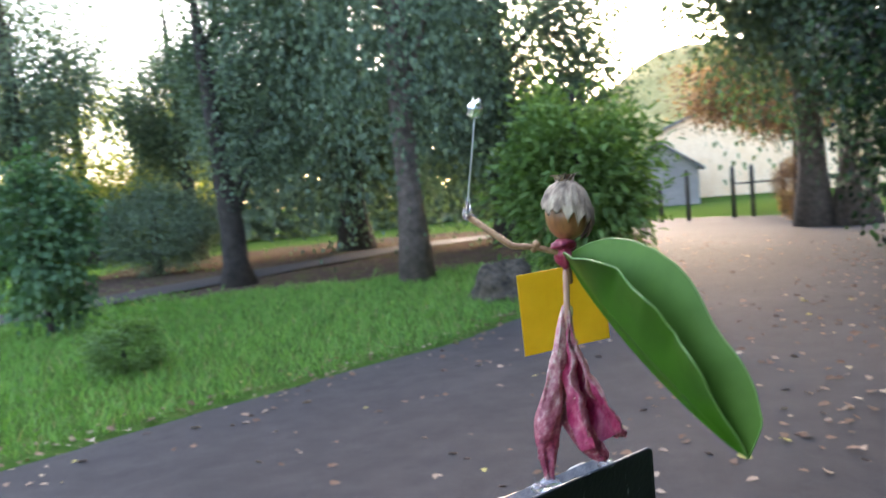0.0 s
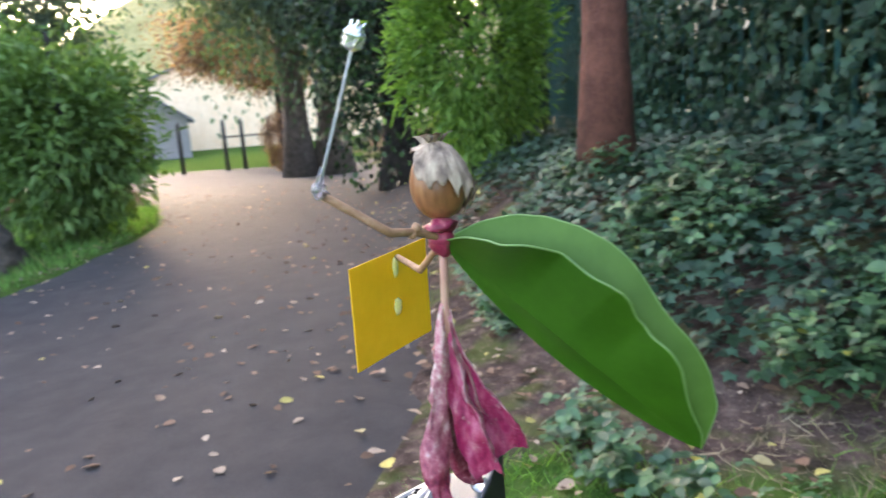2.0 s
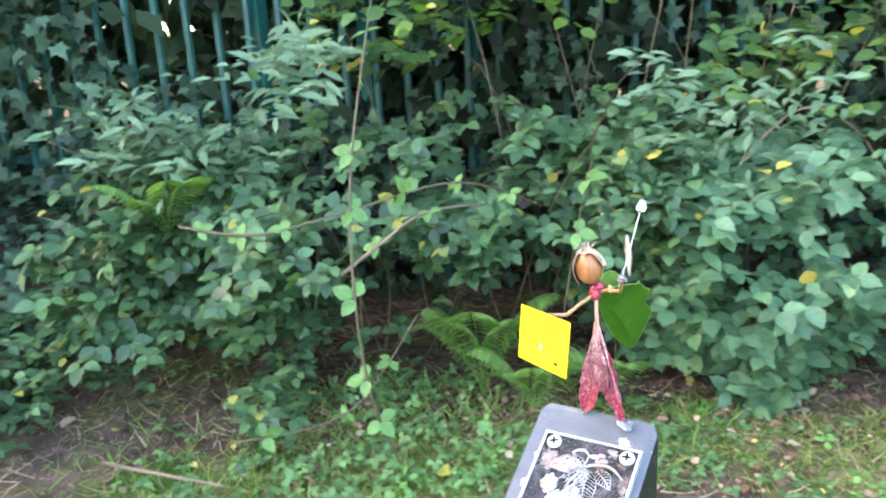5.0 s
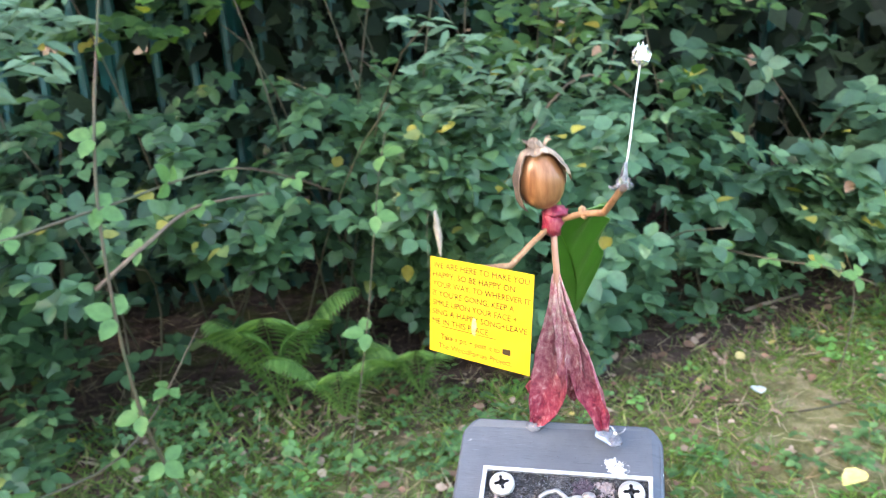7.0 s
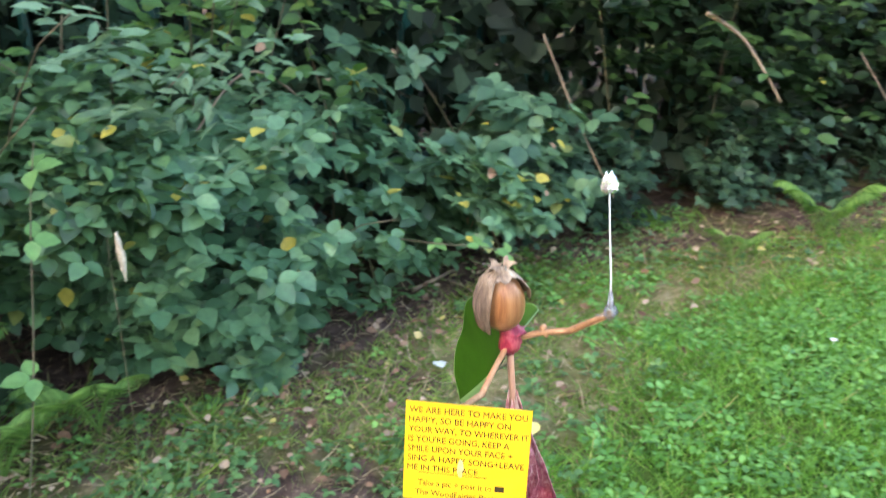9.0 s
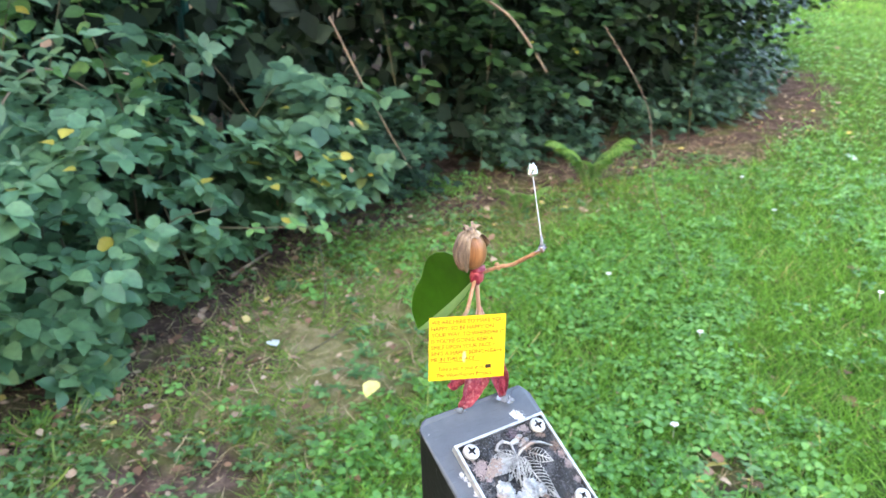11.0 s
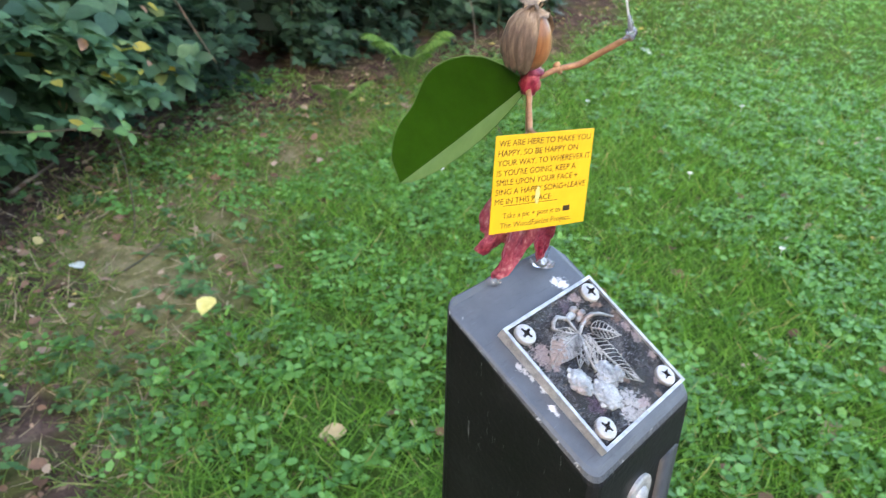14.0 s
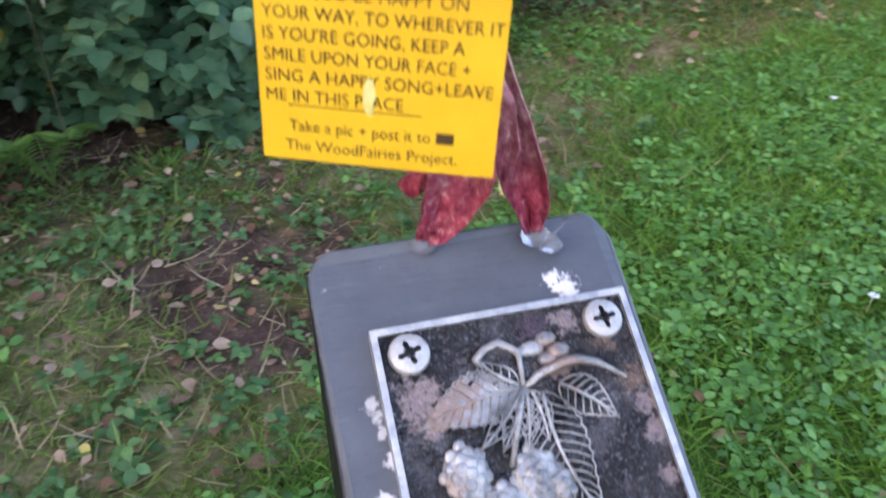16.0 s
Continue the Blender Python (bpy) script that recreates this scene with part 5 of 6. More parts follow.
def bush(name, x0, x1, z1, n, label, pattern, faces, lo, hi, leaf_m, thick_=.45, over=.25, odd=0, cane_n=7, z0=0.02, group="", length=.28, gap=.035, gaps=.0, rise=.35, dead=0):
    ob = thing(name, ((x0 + x1) / 2, hedge_y((x0 + x1) / 2) + .3, high((x0 + x1) / 2, hedge_y((x0 + x1) / 2))), label, "bush", group)
    off = Vector(ob.location)
    P, A, U = sprays(n, x0, x1, z0, z1, thick_, over, length, gap, gaps, rise=rise)
    V, Fs = scatter(pattern, faces, P, A, U, rng.uniform(lo, hi, len(P)))
    lv = part("leaves", leaf_mesh("leaves", [(V - np.array(off), Fs, 0)], [leaf_m]), None, ob)
    tagged(lv, kind="stuff")
    for _ in range(cane_n):
        cs_ = canes(Shape(), 1, x0, x1, z1, .30, .0035)
        cs_.v = [tuple(Vector(p) - off) for p in cs_.v]
        part("cane", cs_, CANE, ob)
    for i in range(odd):
        P1, A1, U1 = sprays(1, x0, x1, max(z0, .15), z1 * .85, .02, over + .08, .1, .06)
        V, Fs = scatter(OVATE, OVATE_F, P1[-1:], A1[-1:], U1[-1:], rng.uniform(.035, .055, 1))
        part("yellow_leaf", leaf_mesh("yellow_leaf", [(V - np.array(off), Fs, 0)], [YELLOW_LEAF]), None, ob)
    for i in range(dead):
        P1, A1, U1 = sprays(1, x0, x1, max(z0, .15), z1 * .9, .02, over + .08, .1, .06)
        V, Fs = scatter(OVATE, OVATE_F, P1[-1:], A1[-1:] + [[0, 0, -.6]], U1[-1:], rng.uniform(.03, .05, 1))
        part("dead_leaf", leaf_mesh("dead_leaf", [(V - np.array(off), Fs, 0)], [LITTER]), None, ob)
    return ob


BG = "bushes along the fence"
bush("bramble_bush", -2.1, -1.2, .85, 1700, "dense green bramble bush over an ivy bank", BRAMBLE_P, BRAMBLE_F, .040, .068, BRAMBLE, odd=1, group=BG)
bush("bramble_bush", -1.3, -.45, .90, 2000, "dense green bramble bush with arching runners", BRAMBLE_P, BRAMBLE_F, .040, .068, BRAMBLE, odd=2, group=BG)
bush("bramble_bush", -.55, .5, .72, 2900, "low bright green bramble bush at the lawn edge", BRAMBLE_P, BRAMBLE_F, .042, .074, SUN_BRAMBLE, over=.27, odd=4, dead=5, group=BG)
bush("bramble_bush", .3, 1.05, .90, 700, "bramble bush with broad green and yellowing leaves", BRAMBLE_P, BRAMBLE_F, .065, .105, BROADLEAF, z0=.22, odd=14, dead=6, thick_=.5, over=.18, gaps=.02, group=BG)
bush("nettle_clump", -2.0, -1.3, 1.2, 620, "grey-green clump of toothed pointed leaves", LANCE, LANCE_F, .05, .09, NETTLE, thick_=.2, over=.26, z0=.72, cane_n=8, gaps=.0, length=.34, gap=.03, rise=.7)
bush("nettle_clump", -.65, -.05, 1.2, 330, "grey-green clump of toothed pointed leaves", LANCE, LANCE_F, .045, .080, NETTLE, thick_=.3, over=.26, z0=.6, cane_n=8, odd=4, gaps=.0, length=.34, gap=.03, rise=.7)
bush("leafy_shrub", -1.6, .6, 1.7, 1400, "thin tall shrub with green and yellow leaves", OVATE, OVATE_F, .04, .07, SHRUB, thick_=.7, over=-.05, z0=.75, cane_n=6, odd=12, dead=10, gaps=.02, gap=.03)
bush("leafy_shrub", -1.02, -.50, 2.0, 800, "thin light green shrub in front of the railings", OVATE, OVATE_F, .04, .075, BRIGHT, thick_=.5, over=-.1, z0=1.05, cane_n=5, odd=5, gaps=.04, gap=.03, rise=.6)
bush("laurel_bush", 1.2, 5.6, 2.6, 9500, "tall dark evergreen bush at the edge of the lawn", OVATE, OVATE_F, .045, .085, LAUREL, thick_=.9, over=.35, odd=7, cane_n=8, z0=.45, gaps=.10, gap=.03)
bush("low_ivy", .7, 5.2, .46, 5600, "low dark ivy at the foot of the evergreen bush", IVY_P, IVY_F, .035, .06, IVY, thick_=.5, over=.02, cane_n=0, z0=.0, gap=.025)


def back_y(x):
    return hedge_y(x) + 1.1 - .55 * smooth_step(-.2, .5, x)


P, N = hedge_points(26000, -2.6, 7.0, .0, 3.3, .9, .1, .3, back_y, False)
V, Fs = leafy(P, N, DIAMOND, DIAMOND_F, .09, .16)


def beyond_y(x):
    """Foot of the shrubs on the far side of the railings, beyond the ivy bank."""
    return 0.43 * (x + 2.2) + 2.3


P2, N2 = hedge_points(27000, -13, -1.6, .0, 3.4, .8, .1, .3, beyond_y, False)
win = np.array([not (-7.8 < p[0] < -5.5 and 1.42 < p[2] < 2.5 and wave(p[0], p[2], 6, 7.0) > -.28) for p in P2])
V2, F2 = leafy(P2[win], N2[win], DIAMOND, DIAMOND_F, .10, .19)
P3, N3 = hedge_points(9000, -12.5, -.5, .4, 3.6, .7, .1, .3, lambda x: beyond_y(x) + .9, False)
win = np.array([not (-10.2 < p[0] < -6.6 and 1.4 < p[2] < 3.0) for p in P3])
V3, F3 = leafy(P3[win], N3[win], DIAMOND, DIAMOND_F, .20, .34)
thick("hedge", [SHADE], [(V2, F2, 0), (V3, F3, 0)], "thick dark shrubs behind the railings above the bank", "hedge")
P4, N4 = hedge_points(8000, -1.2, 10, .4, 3.9, .7, .1, .3, lambda x: hedge_y(x) + 2.0, False)
V4, F4 = leafy(P4, N4, DIAMOND, DIAMOND_F, .20, .34)
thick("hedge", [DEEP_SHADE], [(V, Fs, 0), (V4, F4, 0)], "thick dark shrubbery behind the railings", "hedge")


# leaves that climb over the railings
cl = []
for x in rng.uniform(-7.5, .4, 3400):
    y = next(y0 + (y1 - y0) * (x - x0) / (x1 - x0) for (x0, y0), (x1, y1) in zip(FENCE, FENCE[1:]) if x <= x1)
    z = rng.uniform(.1, 1.95)
    if -7.6 < x < -4.8 and z > 1.2 or x > -1.5 and z > 1.0 and rng.uniform() < .75:
        continue
    if wave(x, z, 3, 1.6) + .5 * wave(x, z, 7, 4) > (.30 if -2.8 < x < -1.2 and z > .8 else -.5):
        cl.append((x + rng.normal() * .05, y - .05 - .10 * rng.uniform(), high(x, y) + z))
cl = np.repeat(np.array(cl), 3, 0) + rng.normal(size=(3 * len(cl), 3)) * .06
V, Fs = leafy(cl, np.tile((.35, -.93, .2), (len(cl), 1)), IVY_P, IVY_F, .045, .085, .6, .7)
thick("climbing_ivy", [IVY], [(V, Fs, 0)], "ivy climbing over the green railings", "ivy")


def ivy_points(n, x0, x1, y0, y1, ok):
    P = []
    while len(P) < n:
        x, y = rng.uniform(x0, x1), rng.uniform(y0, y1)
        if ok(x, y):
            P.append((x, y, high(x, y) + rng.uniform(.0, .12) * (0.4 + smooth_step(.2, .9, bank(x, y)))))
    return np.array(P)


def is_ivy(x, y):
    b = bank(x, y)
    patch = 0.28 * wave(x, y, 0, 1.6)
    return b > 0.76 + 1.2 * patch + .25 * wave(x, y, 3, 5.0) and x < -2.1 + patch and b < 4


P = ivy_points(19000, -8, -1, -3.5, 2.6, is_ivy)
n_ = len(P)
V, Fs = scatter(IVY_P, IVY_F, P, unit(n_) * [1, 1, .25] + [.35, -.45, -.1], unit(n_) * .5 + [.15, -.35, 1], rng.uniform(.035, .070, n_))
thick("ivy", [IVY], [(V, Fs, 0)], "dark ivy covering the bank", "ivy")
# seedlings on the bare earth in front of the ivy
P = ivy_points(2100, -4.5, -1.1, -1.3, 1.9, lambda x, y: .30 < bank(x, y) < 1.45 and y < hedge_y(x) and wave(x, y, 4, 2.2) > .02 + .25 * smooth_step(-2.5, -2.1, x) and not on_path(x, y, .1))
n_ = len(P)
P[:, 2] += rng.uniform(.0, .09, n_)
V, Fs = scatter(BRAMBLE_P, BRAMBLE_F, P, unit(n_) * [1, 1, .2], unit(n_) * .35 + [.2, -.25, 1], rng.uniform(.025, .055, n_))
thick("seedlings", [BRAMBLE], [(V, Fs, 0)], "low green seedlings on bare earth", "seedlings")


def turf_points(n, x0, x1, y0, y1, bare=0.75):
    X, Y = rng.uniform(x0, x1, n * 2), rng.uniform(y0, y1, n * 2)
    out = []
    for x, y in zip(X, Y):
        if len(out) == n:
            break
        if on_path(x, y, -0.02) or (abs(x) < .045 and abs(y) < .045):
            continue
        dry = dry_share(x, y)
        s = max(soil_share(x, y), .80 * dry) + (1 - .25 * dry) * (0.5 * wave(x, y, 0, 1.7) + .25 * wave(x, y, 4, 6.0))
        if s < bare * rng.uniform(.6, 1.0):
            out.append((x, y, high(x, y) - .004))
    return np.array(out)


def blades(P, lo, hi, lean=1.0):
    n = len(P)
    return scatter(BLADE, BLADE_F, P, unit(n) * [lean, lean, 0] + [0, 0, .8], unit(n) * [1, 1, .1], rng.uniform(lo, hi, n))


def thin(P, a, b):
    """Fewer of them with distance from the post."""
    return P[np.array([rng.uniform() > smooth_step(a, b, math.hypot(x, y)) for x, y, _ in P])]


BROAD = [(x * 2.2, y, z) for x, y, z in BLADE]
P1, P2, P3 = turf_points(125000, -1.2, 4.8, -.72, 4.4), turf_points(38000, -2, 13, -.72, 11), turf_points(9000, -3.5, 2.5, -.72, .6, .6)
P1 = thin(P1, 1.6, 5.0)
sets = [(*blades(P1, .04, .10), 0), (*blades(P2, .05, .11), 0), (*blades(P3, .03, .08), 0)]
Pc = thin(turf_points(27000, -1.0, 5.0, -.6, 4.6, .8), 2.0, 5.2)
Pc[:, 2] += rng.uniform(.015, .05, len(Pc))
keep = np.array([wave(x, y, 8, 1.5) + .7 * wave(x, y, 3, 5) > -.14 for x, y, _ in Pc])
Pc = Pc[keep]
sets.append((*scatter(CLOVER_P, CLOVER_F, Pc, unit(len(Pc)) * [1, 1, .25], unit(len(Pc)) * .35 + [0, 0, 1], rng.uniform(.014, .032, len(Pc))), 1))
Pd = turf_points(10000, 1, 11, -.6, 9)
Pd[:, 2] += rng.uniform(.02, .05, len(Pd))
sets.append((*scatter(CLOVER_P, CLOVER_F, Pd, unit(len(Pd)) * [1, 1, .25], unit(len(Pd)) * .35 + [0, 0, 1], rng.uniform(.02, .03, len(Pd))), 1))
# thin tufts and weeds on the bare strip before the bushes
Pw = turf_points(9000, -2.2, 3.0, .5, 2.6, 1.9)
Pw = Pw[np.array([soil_share(x, y) > .25 and y < hedge_y(x) + .1 for x, y, _ in Pw])]
sets.append((*blades(Pw, .03, .08, 1.3), 3))
Px = turf_points(2600, -2.2, 3.4, .4, 2.7, 1.9)
Px = Px[np.array([soil_share(x, y) > .2 and wave(x, y, 11, 3.0) > .32 for x, y, _ in Px])]
Px[:, 2] += rng.uniform(.01, .05, len(Px))
sets.append((*scatter(BRAMBLE_P, BRAMBLE_F, Px, unit(len(Px)) * [1, 1, .25], unit(len(Px)) * .4 + [0, 0, 1], rng.uniform(.014, .034, len(Px))), 4))
# short thin grass and dead stems on the dry ground
Pt = turf_points(66000, -1.3, 2.4, .5, 2.6, 9)
Pt = Pt[np.array([dry_share(x, y) > .15 and soil_share(x, y) < .8 and wave(x, y, 6, 3.2) + .4 * wave(x, y, 2, 9) > -.42 for x, y, _ in Pt])]
sets.append((*scatter(BROAD, BLADE_F, Pt, unit(len(Pt)) * [1.5, 1.5, 0] + [0, 0, .8], unit(len(Pt)) * [1, 1, .1], rng.uniform(.018, .060, len(Pt))), 3))
Ps = turf_points(8500, -2.0, 3.6, .1, 2.8, 9)
Ps = Ps[np.array([dry_share(x, y) + soil_share(x, y) > .15 for x, y, _ in Ps])]
Ps[:, 2] += .012
sets.append((*scatter(BLADE, BLADE_F, Ps, unit(len(Ps)) * [1, 1, .15], unit(len(Ps)) * .4 + [0, 0, 1], rng.uniform(.03, .11, len(Ps))), 2))
# thin grass and weeds up to the foot of the brambles
Pv = turf_points(9000, -1.7, -.25, .55, 2.0, 9)
Pv = Pv[np.array([y < hedge_y(x) + .12 and wave(x, y, 21, 2.4) + .5 * wave(x, y, 23, 6.5) > -.16 + .5 * smooth_step(-1.0, -1.6, x) for x, y, _ in Pv])]
sets.append((*scatter(BROAD, BLADE_F, Pv[::2], unit(len(Pv[::2])) * [1.2, 1.2, 0] + [0, 0, .9], unit(len(Pv[::2])) * [1, 1, .1], rng.uniform(.03, .09, len(Pv[::2]))), 3))
Pw2 = Pv[1::6].copy()
Pw2[:, 2] += rng.uniform(.01, .07, len(Pw2))
sets.append((*scatter(BRAMBLE_P, BRAMBLE_F, Pw2, unit(len(Pw2)) * [1, 1, .25], unit(len(Pw2)) * .4 + [.1, -.3, 1], rng.uniform(.014, .034, len(Pw2))), 4))
# round-leaved seedlings and creeping stems over the bare patch
Pk = turf_points(11000, -1.6, 3.2, .3, 2.8, 9)
Pk = Pk[np.array([dry_share(x, y) + soil_share(x, y) > .12 and y < hedge_y(x) + .15 and wave(x, y, 14, 2.6) + .8 * wave(x, y, 17, 7.0) > .22 for x, y, _ in Pk])]
Pk[:, 2] += rng.uniform(.008, .045, len(Pk))
sets.append((*scatter(BRAMBLE_P, BRAMBLE_F, Pk, unit(len(Pk)) * [1, 1, .25], unit(len(Pk)) * .4 + [0, 0, 1], rng.uniform(.010, .030, len(Pk))), 4))
thick("lawn", [GRASS, CLOVER, DEAD_GRASS, MOSS_GRASS, DULL_LEAF], sets, "green lawn of grass mixed with clover-like leaves", "lawn")

Pf = turf_points(42000, -9, 3, -10, -4.1)
Pg = turf_points(9000, -6, 6, -20, -9)
n_ = len(Pf)
sets = [(*scatter([(x * 2.4, y, z) for x, y, z in BLADE], BLADE_F, Pf, unit(n_) * [.6, .6, 0] + [0, 0, 1], unit(n_) * [1, 1, .1], rng.uniform(.05, .11, n_)), 0),
        (*scatter([(x * 5, y, z) for x, y, z in BLADE], BLADE_F, Pg, unit(len(Pg)) * [.6, .6, 0] + [0, 0, 1], unit(len(Pg)) * [1, 1, .1], rng.uniform(.06, .12, len(Pg))), 0)]
thick("grass_bank", [BANK_GRASS], sets, "rough green grass beside the path", "grass")


# fallen leaves on the path, the verge and the lawn
def litter_points(n, x0, x1, y0, y1, ok):
    P = []
    while len(P) < n:
        x, y = rng.uniform(x0, x1), rng.uniform(y0, y1)
        if ok(x, y):
            P.append((x, y, high(x, y) + .022))
    return np.array(P)


def near_edge(x, y):
    a, b = path_edges(x)
    inside = a < y < b
    k = math.exp(-abs(y - b) * 1.15) + 0.7 * math.exp(-abs(y - a) * 3.0) + .06
    return rng.uniform() < k * (.75 if inside else 1.5) and -.3 + a < y < b + 1.4


P = litter_points(4300, -13, 7, -9, .9, near_edge)
n_ = len(P)
V, Fs = scatter(OVATE, OVATE_F, P, unit(n_) * [1, 1, .12], unit(n_) * .45 + [0, 0, 1], rng.uniform(.022, .06, n_))
Q = litter_points(1700, -1.5, 5, .4, 4.5, lambda x, y: y < hedge_y(x) and rng.uniform() < .015 + soil_share(x, y) + .6 * max(0, dry_share(x, y) - .3))
m2 = len(Q)
V2, F2 = scatter(OVATE, OVATE_F, Q, unit(m2) * [1, 1, .12], unit(m2) * .5 + [0, 0, 1], .010 + .030 * rng.uniform(0, 1, m2) ** 2)
thick("fallen_leaves", [LITTER], [(V, Fs, 0), (V2, F2, 0)], "scattered dry brown and pale fallen leaves", "leaves")

# ---- fence ----
fence = thing("fence", (-2.2, 1.92, high(-2.2, 1.92)), "tall dark green steel railing fence half hidden in leaves", "fence")
F0 = Vector(fence.location)
PALE = Shape()
PALE.tube([(0, 0, 0), (0, 0, 1.86), (0, 0, 1.95)], [.017, .017, .006], 6)
pale_me = PALE.mesh("pale", [GREEN_PAINT], smooth=False)
for (x0, y0), (x1, y1) in zip(FENCE, FENCE[1:]):
    a, b = Vector((x0, y0, 0)), Vector((x1, y1, 0))
    L = (b - a).length
    k = max(2, round(L / .135))
    for i in range(k):
        p = a.lerp(b, i / k)
        ob = part("pale", pale_me, None, fence)
        ob.location = Vector((p.x, p.y, high(p.x, p.y) - .02)) - F0
    for h in (.25, 1.70):
        pts = [a.lerp(b, j / 8) for j in range(9)]
        part("rail", Shape().tube([Vector((p.x, p.y + .03, high(p.x, p.y) + h)) - F0 for p in pts], .022, 6), GREEN_PAINT, fence)
    for p in (a, a.lerp(b, .5)):
        part("fence_post", Shape().box((p.x - .03, p.y + .03, high(p.x, p.y) - .1), (p.x + .03, p.y + .09, high(p.x, p.y) + 1.95), 0, Matrix.Translation(-F0)), GREEN_PAINT, fence, smooth=False)


# ---- trees ----
def tree(name, x, y, h, r, lean, crown_c, crown_r, n, size, leaf_m, bark, label, category="tree", limbs=14, pattern=SPRAY, pf=SPRAY_F, clumps=60, low=0.3, group="", droop=.6):
    z = high(x, y)
    ob = thing(name, (x, y, z), label, category, group)
    s = Shape()
    top = Vector((lean[0], lean[1], h))
    pts = [Vector((top.x * (k / 10) ** 1.2 + .03 * h * .3 * wave(k, x), top.y * (k / 10) ** 1.2 + .03 * h * .3 * wave(k, y, 3), -0.1 + (h + .1) * k / 10)) for k in range(11)]
    rad = [r * (1.45 if k == 0 else 1.0) * (1 - .8 * k / 10) + .01 for k in range(11)]
    s.tube(pts, rad, 12, 0, .18)
    cc, cr = Vector(crown_c), Vector(crown_r)
    centres = []
    for i in range(clumps):
        d = Vector(rng.normal(size=3)).normalized() * rng.uniform(.35, 1.0) ** .5
        centres.append(cc + Vector((d.x * cr.x, d.y * cr.y, d.z * cr.z)))
    part("trunk", s, bark, ob)
    for i in range(min(limbs, clumps)):
        lb = Shape()
        c = centres[i]
        k = min(9, max(2, int((c.z / h - .12) * 10)))
        b = pts[k]
        mid_ = b.lerp(c, .5) + Vector((0, 0, .08 * (c - b).length))
        lb.tube([b, b.lerp(mid_, .5), mid_, mid_.lerp(c, .5), c], [rad[k] * .4, rad[k] * .3, rad[k] * .22, rad[k] * .15, .008], 6, 0, .1)
        part("limb", lb, bark, ob)
    if pattern is SPRAY:
        pattern, pf, n, size = QUAD, QUAD_F, n * 8, size * .32
    else:
        n, size = n * 2, size * .66
    per = max(1, n // clumps)
    C = np.array([c for c in centres for _ in range(per)])
    spread_ = np.array(cr) * 0.30
    P = C + rng.normal(size=C.shape) * spread_ * .62
    out = P - np.array(cc)
    out /= np.linalg.norm(out, axis=1, keepdims=True) + 1e-6
    m_ = len(P)
    V, Fs = scatter(pattern, pf, P, out * .8 + unit(m_) * .7 + [0, 0, -droop], unit(m_) * .7 + [0, 0, .8], rng.uniform(size * .6, size * 1.3, m_))
    tagged(part("crown", leaf_mesh("crown", [(V, Fs, 0)], [leaf_m]), None, ob), kind="stuff")
    return ob


G = "trees in the park"
tree("evergreen_tree", -4.2, -11.0, 4.6, .21, (.35, .2, 0), (-.55, .2, 3.3), (1.15, 1.15, 1.6), 3600, .20, FAR_DARK, DARK_BARK, "dark evergreen tree with a short stout trunk", group=G)
tree("evergreen_tree", -6.2, -18.7, 6.5, .20, (.2, 0, 0), (0, 0, 3.7), (1.6, 1.6, 1.5), 2600, .26, FAR_DARK, DARK_BARK, "slim dark evergreen tree on the grass", group=G)
tree("evergreen_tree", -8.9, -15.4, 10, .34, (0, 0, 0), (0, 0, 5.4), (3.4, 3.0, 4.4), 8000, .34, FAR_DARK, DARK_BARK, "broad dark evergreen tree with drooping boughs", clumps=110, group=G)
tree("tall_tree", -5.45, -8.0, 12, .17, (-.9, -.6, 0), (-.2, -.4, 6.2), (2.0, 2.0, 4.3), 5600, .24, FAR_DARK, BARK, "tall grey-trunked tree with thin drooping boughs", clumps=90, group=G, droop=1.2)
tree("conifer_bush", -6.5, -5.9, 2.2, .07, (0, 0, 0), (0, 0, 1.15), (.84, .84, 1.10), 5400, .20, FAR_GREEN, DARK_BARK, "feathery light green conifer bush beside the path", "bush", clumps=46, pattern=LANCE, pf=LANCE_F, droop=.15)
tree("tall_tree", -15.0, -7.3, 13, .30, (.3, 0, 0), (1.0, .8, 7.0), (2.9, 2.9, 4.2), 5600, .36, FAR_DARK, BARK, "tall trunk with a high dark crown beside the gates", clumps=90, group=G)
tree("tall_tree", -15.4, -6.6, 13, .36, (.5, 0, 0), (1.2, 1.0, 6.8), (3.4, 3.2, 4.4), 6000, .36, FAR_DARK, BARK, "tall trunk with a high dark crown beside the gates", clumps=90, group=G)
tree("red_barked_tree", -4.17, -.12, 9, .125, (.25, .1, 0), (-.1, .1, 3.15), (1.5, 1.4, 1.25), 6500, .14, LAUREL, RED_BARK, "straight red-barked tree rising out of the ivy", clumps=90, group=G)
tree("green_bush", -6.6, -1.42, 2.1, .05, (0, 0, 0), (0, 0, 1.15), (.70, .66, 1.10), 5200, .145, BRIGHT, DARK_BARK, "bright green leafy bush on the bank", "bush", clumps=40, pattern=LANCE, pf=LANCE_F, droop=.0)
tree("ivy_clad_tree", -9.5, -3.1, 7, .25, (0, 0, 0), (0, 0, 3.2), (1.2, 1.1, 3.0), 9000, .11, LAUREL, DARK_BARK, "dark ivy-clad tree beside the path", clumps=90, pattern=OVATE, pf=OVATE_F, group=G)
tree("leafy_tree", -2.2, -16.8, 8, .20, (0, 0, 0), (-.1, 0, 5.0), (1.9, 1.8, 2.5), 4200, .24, FAR_DARK, DARK_BARK, "tall grey-green leafy tree at the far side of the grass", clumps=90, group=G)
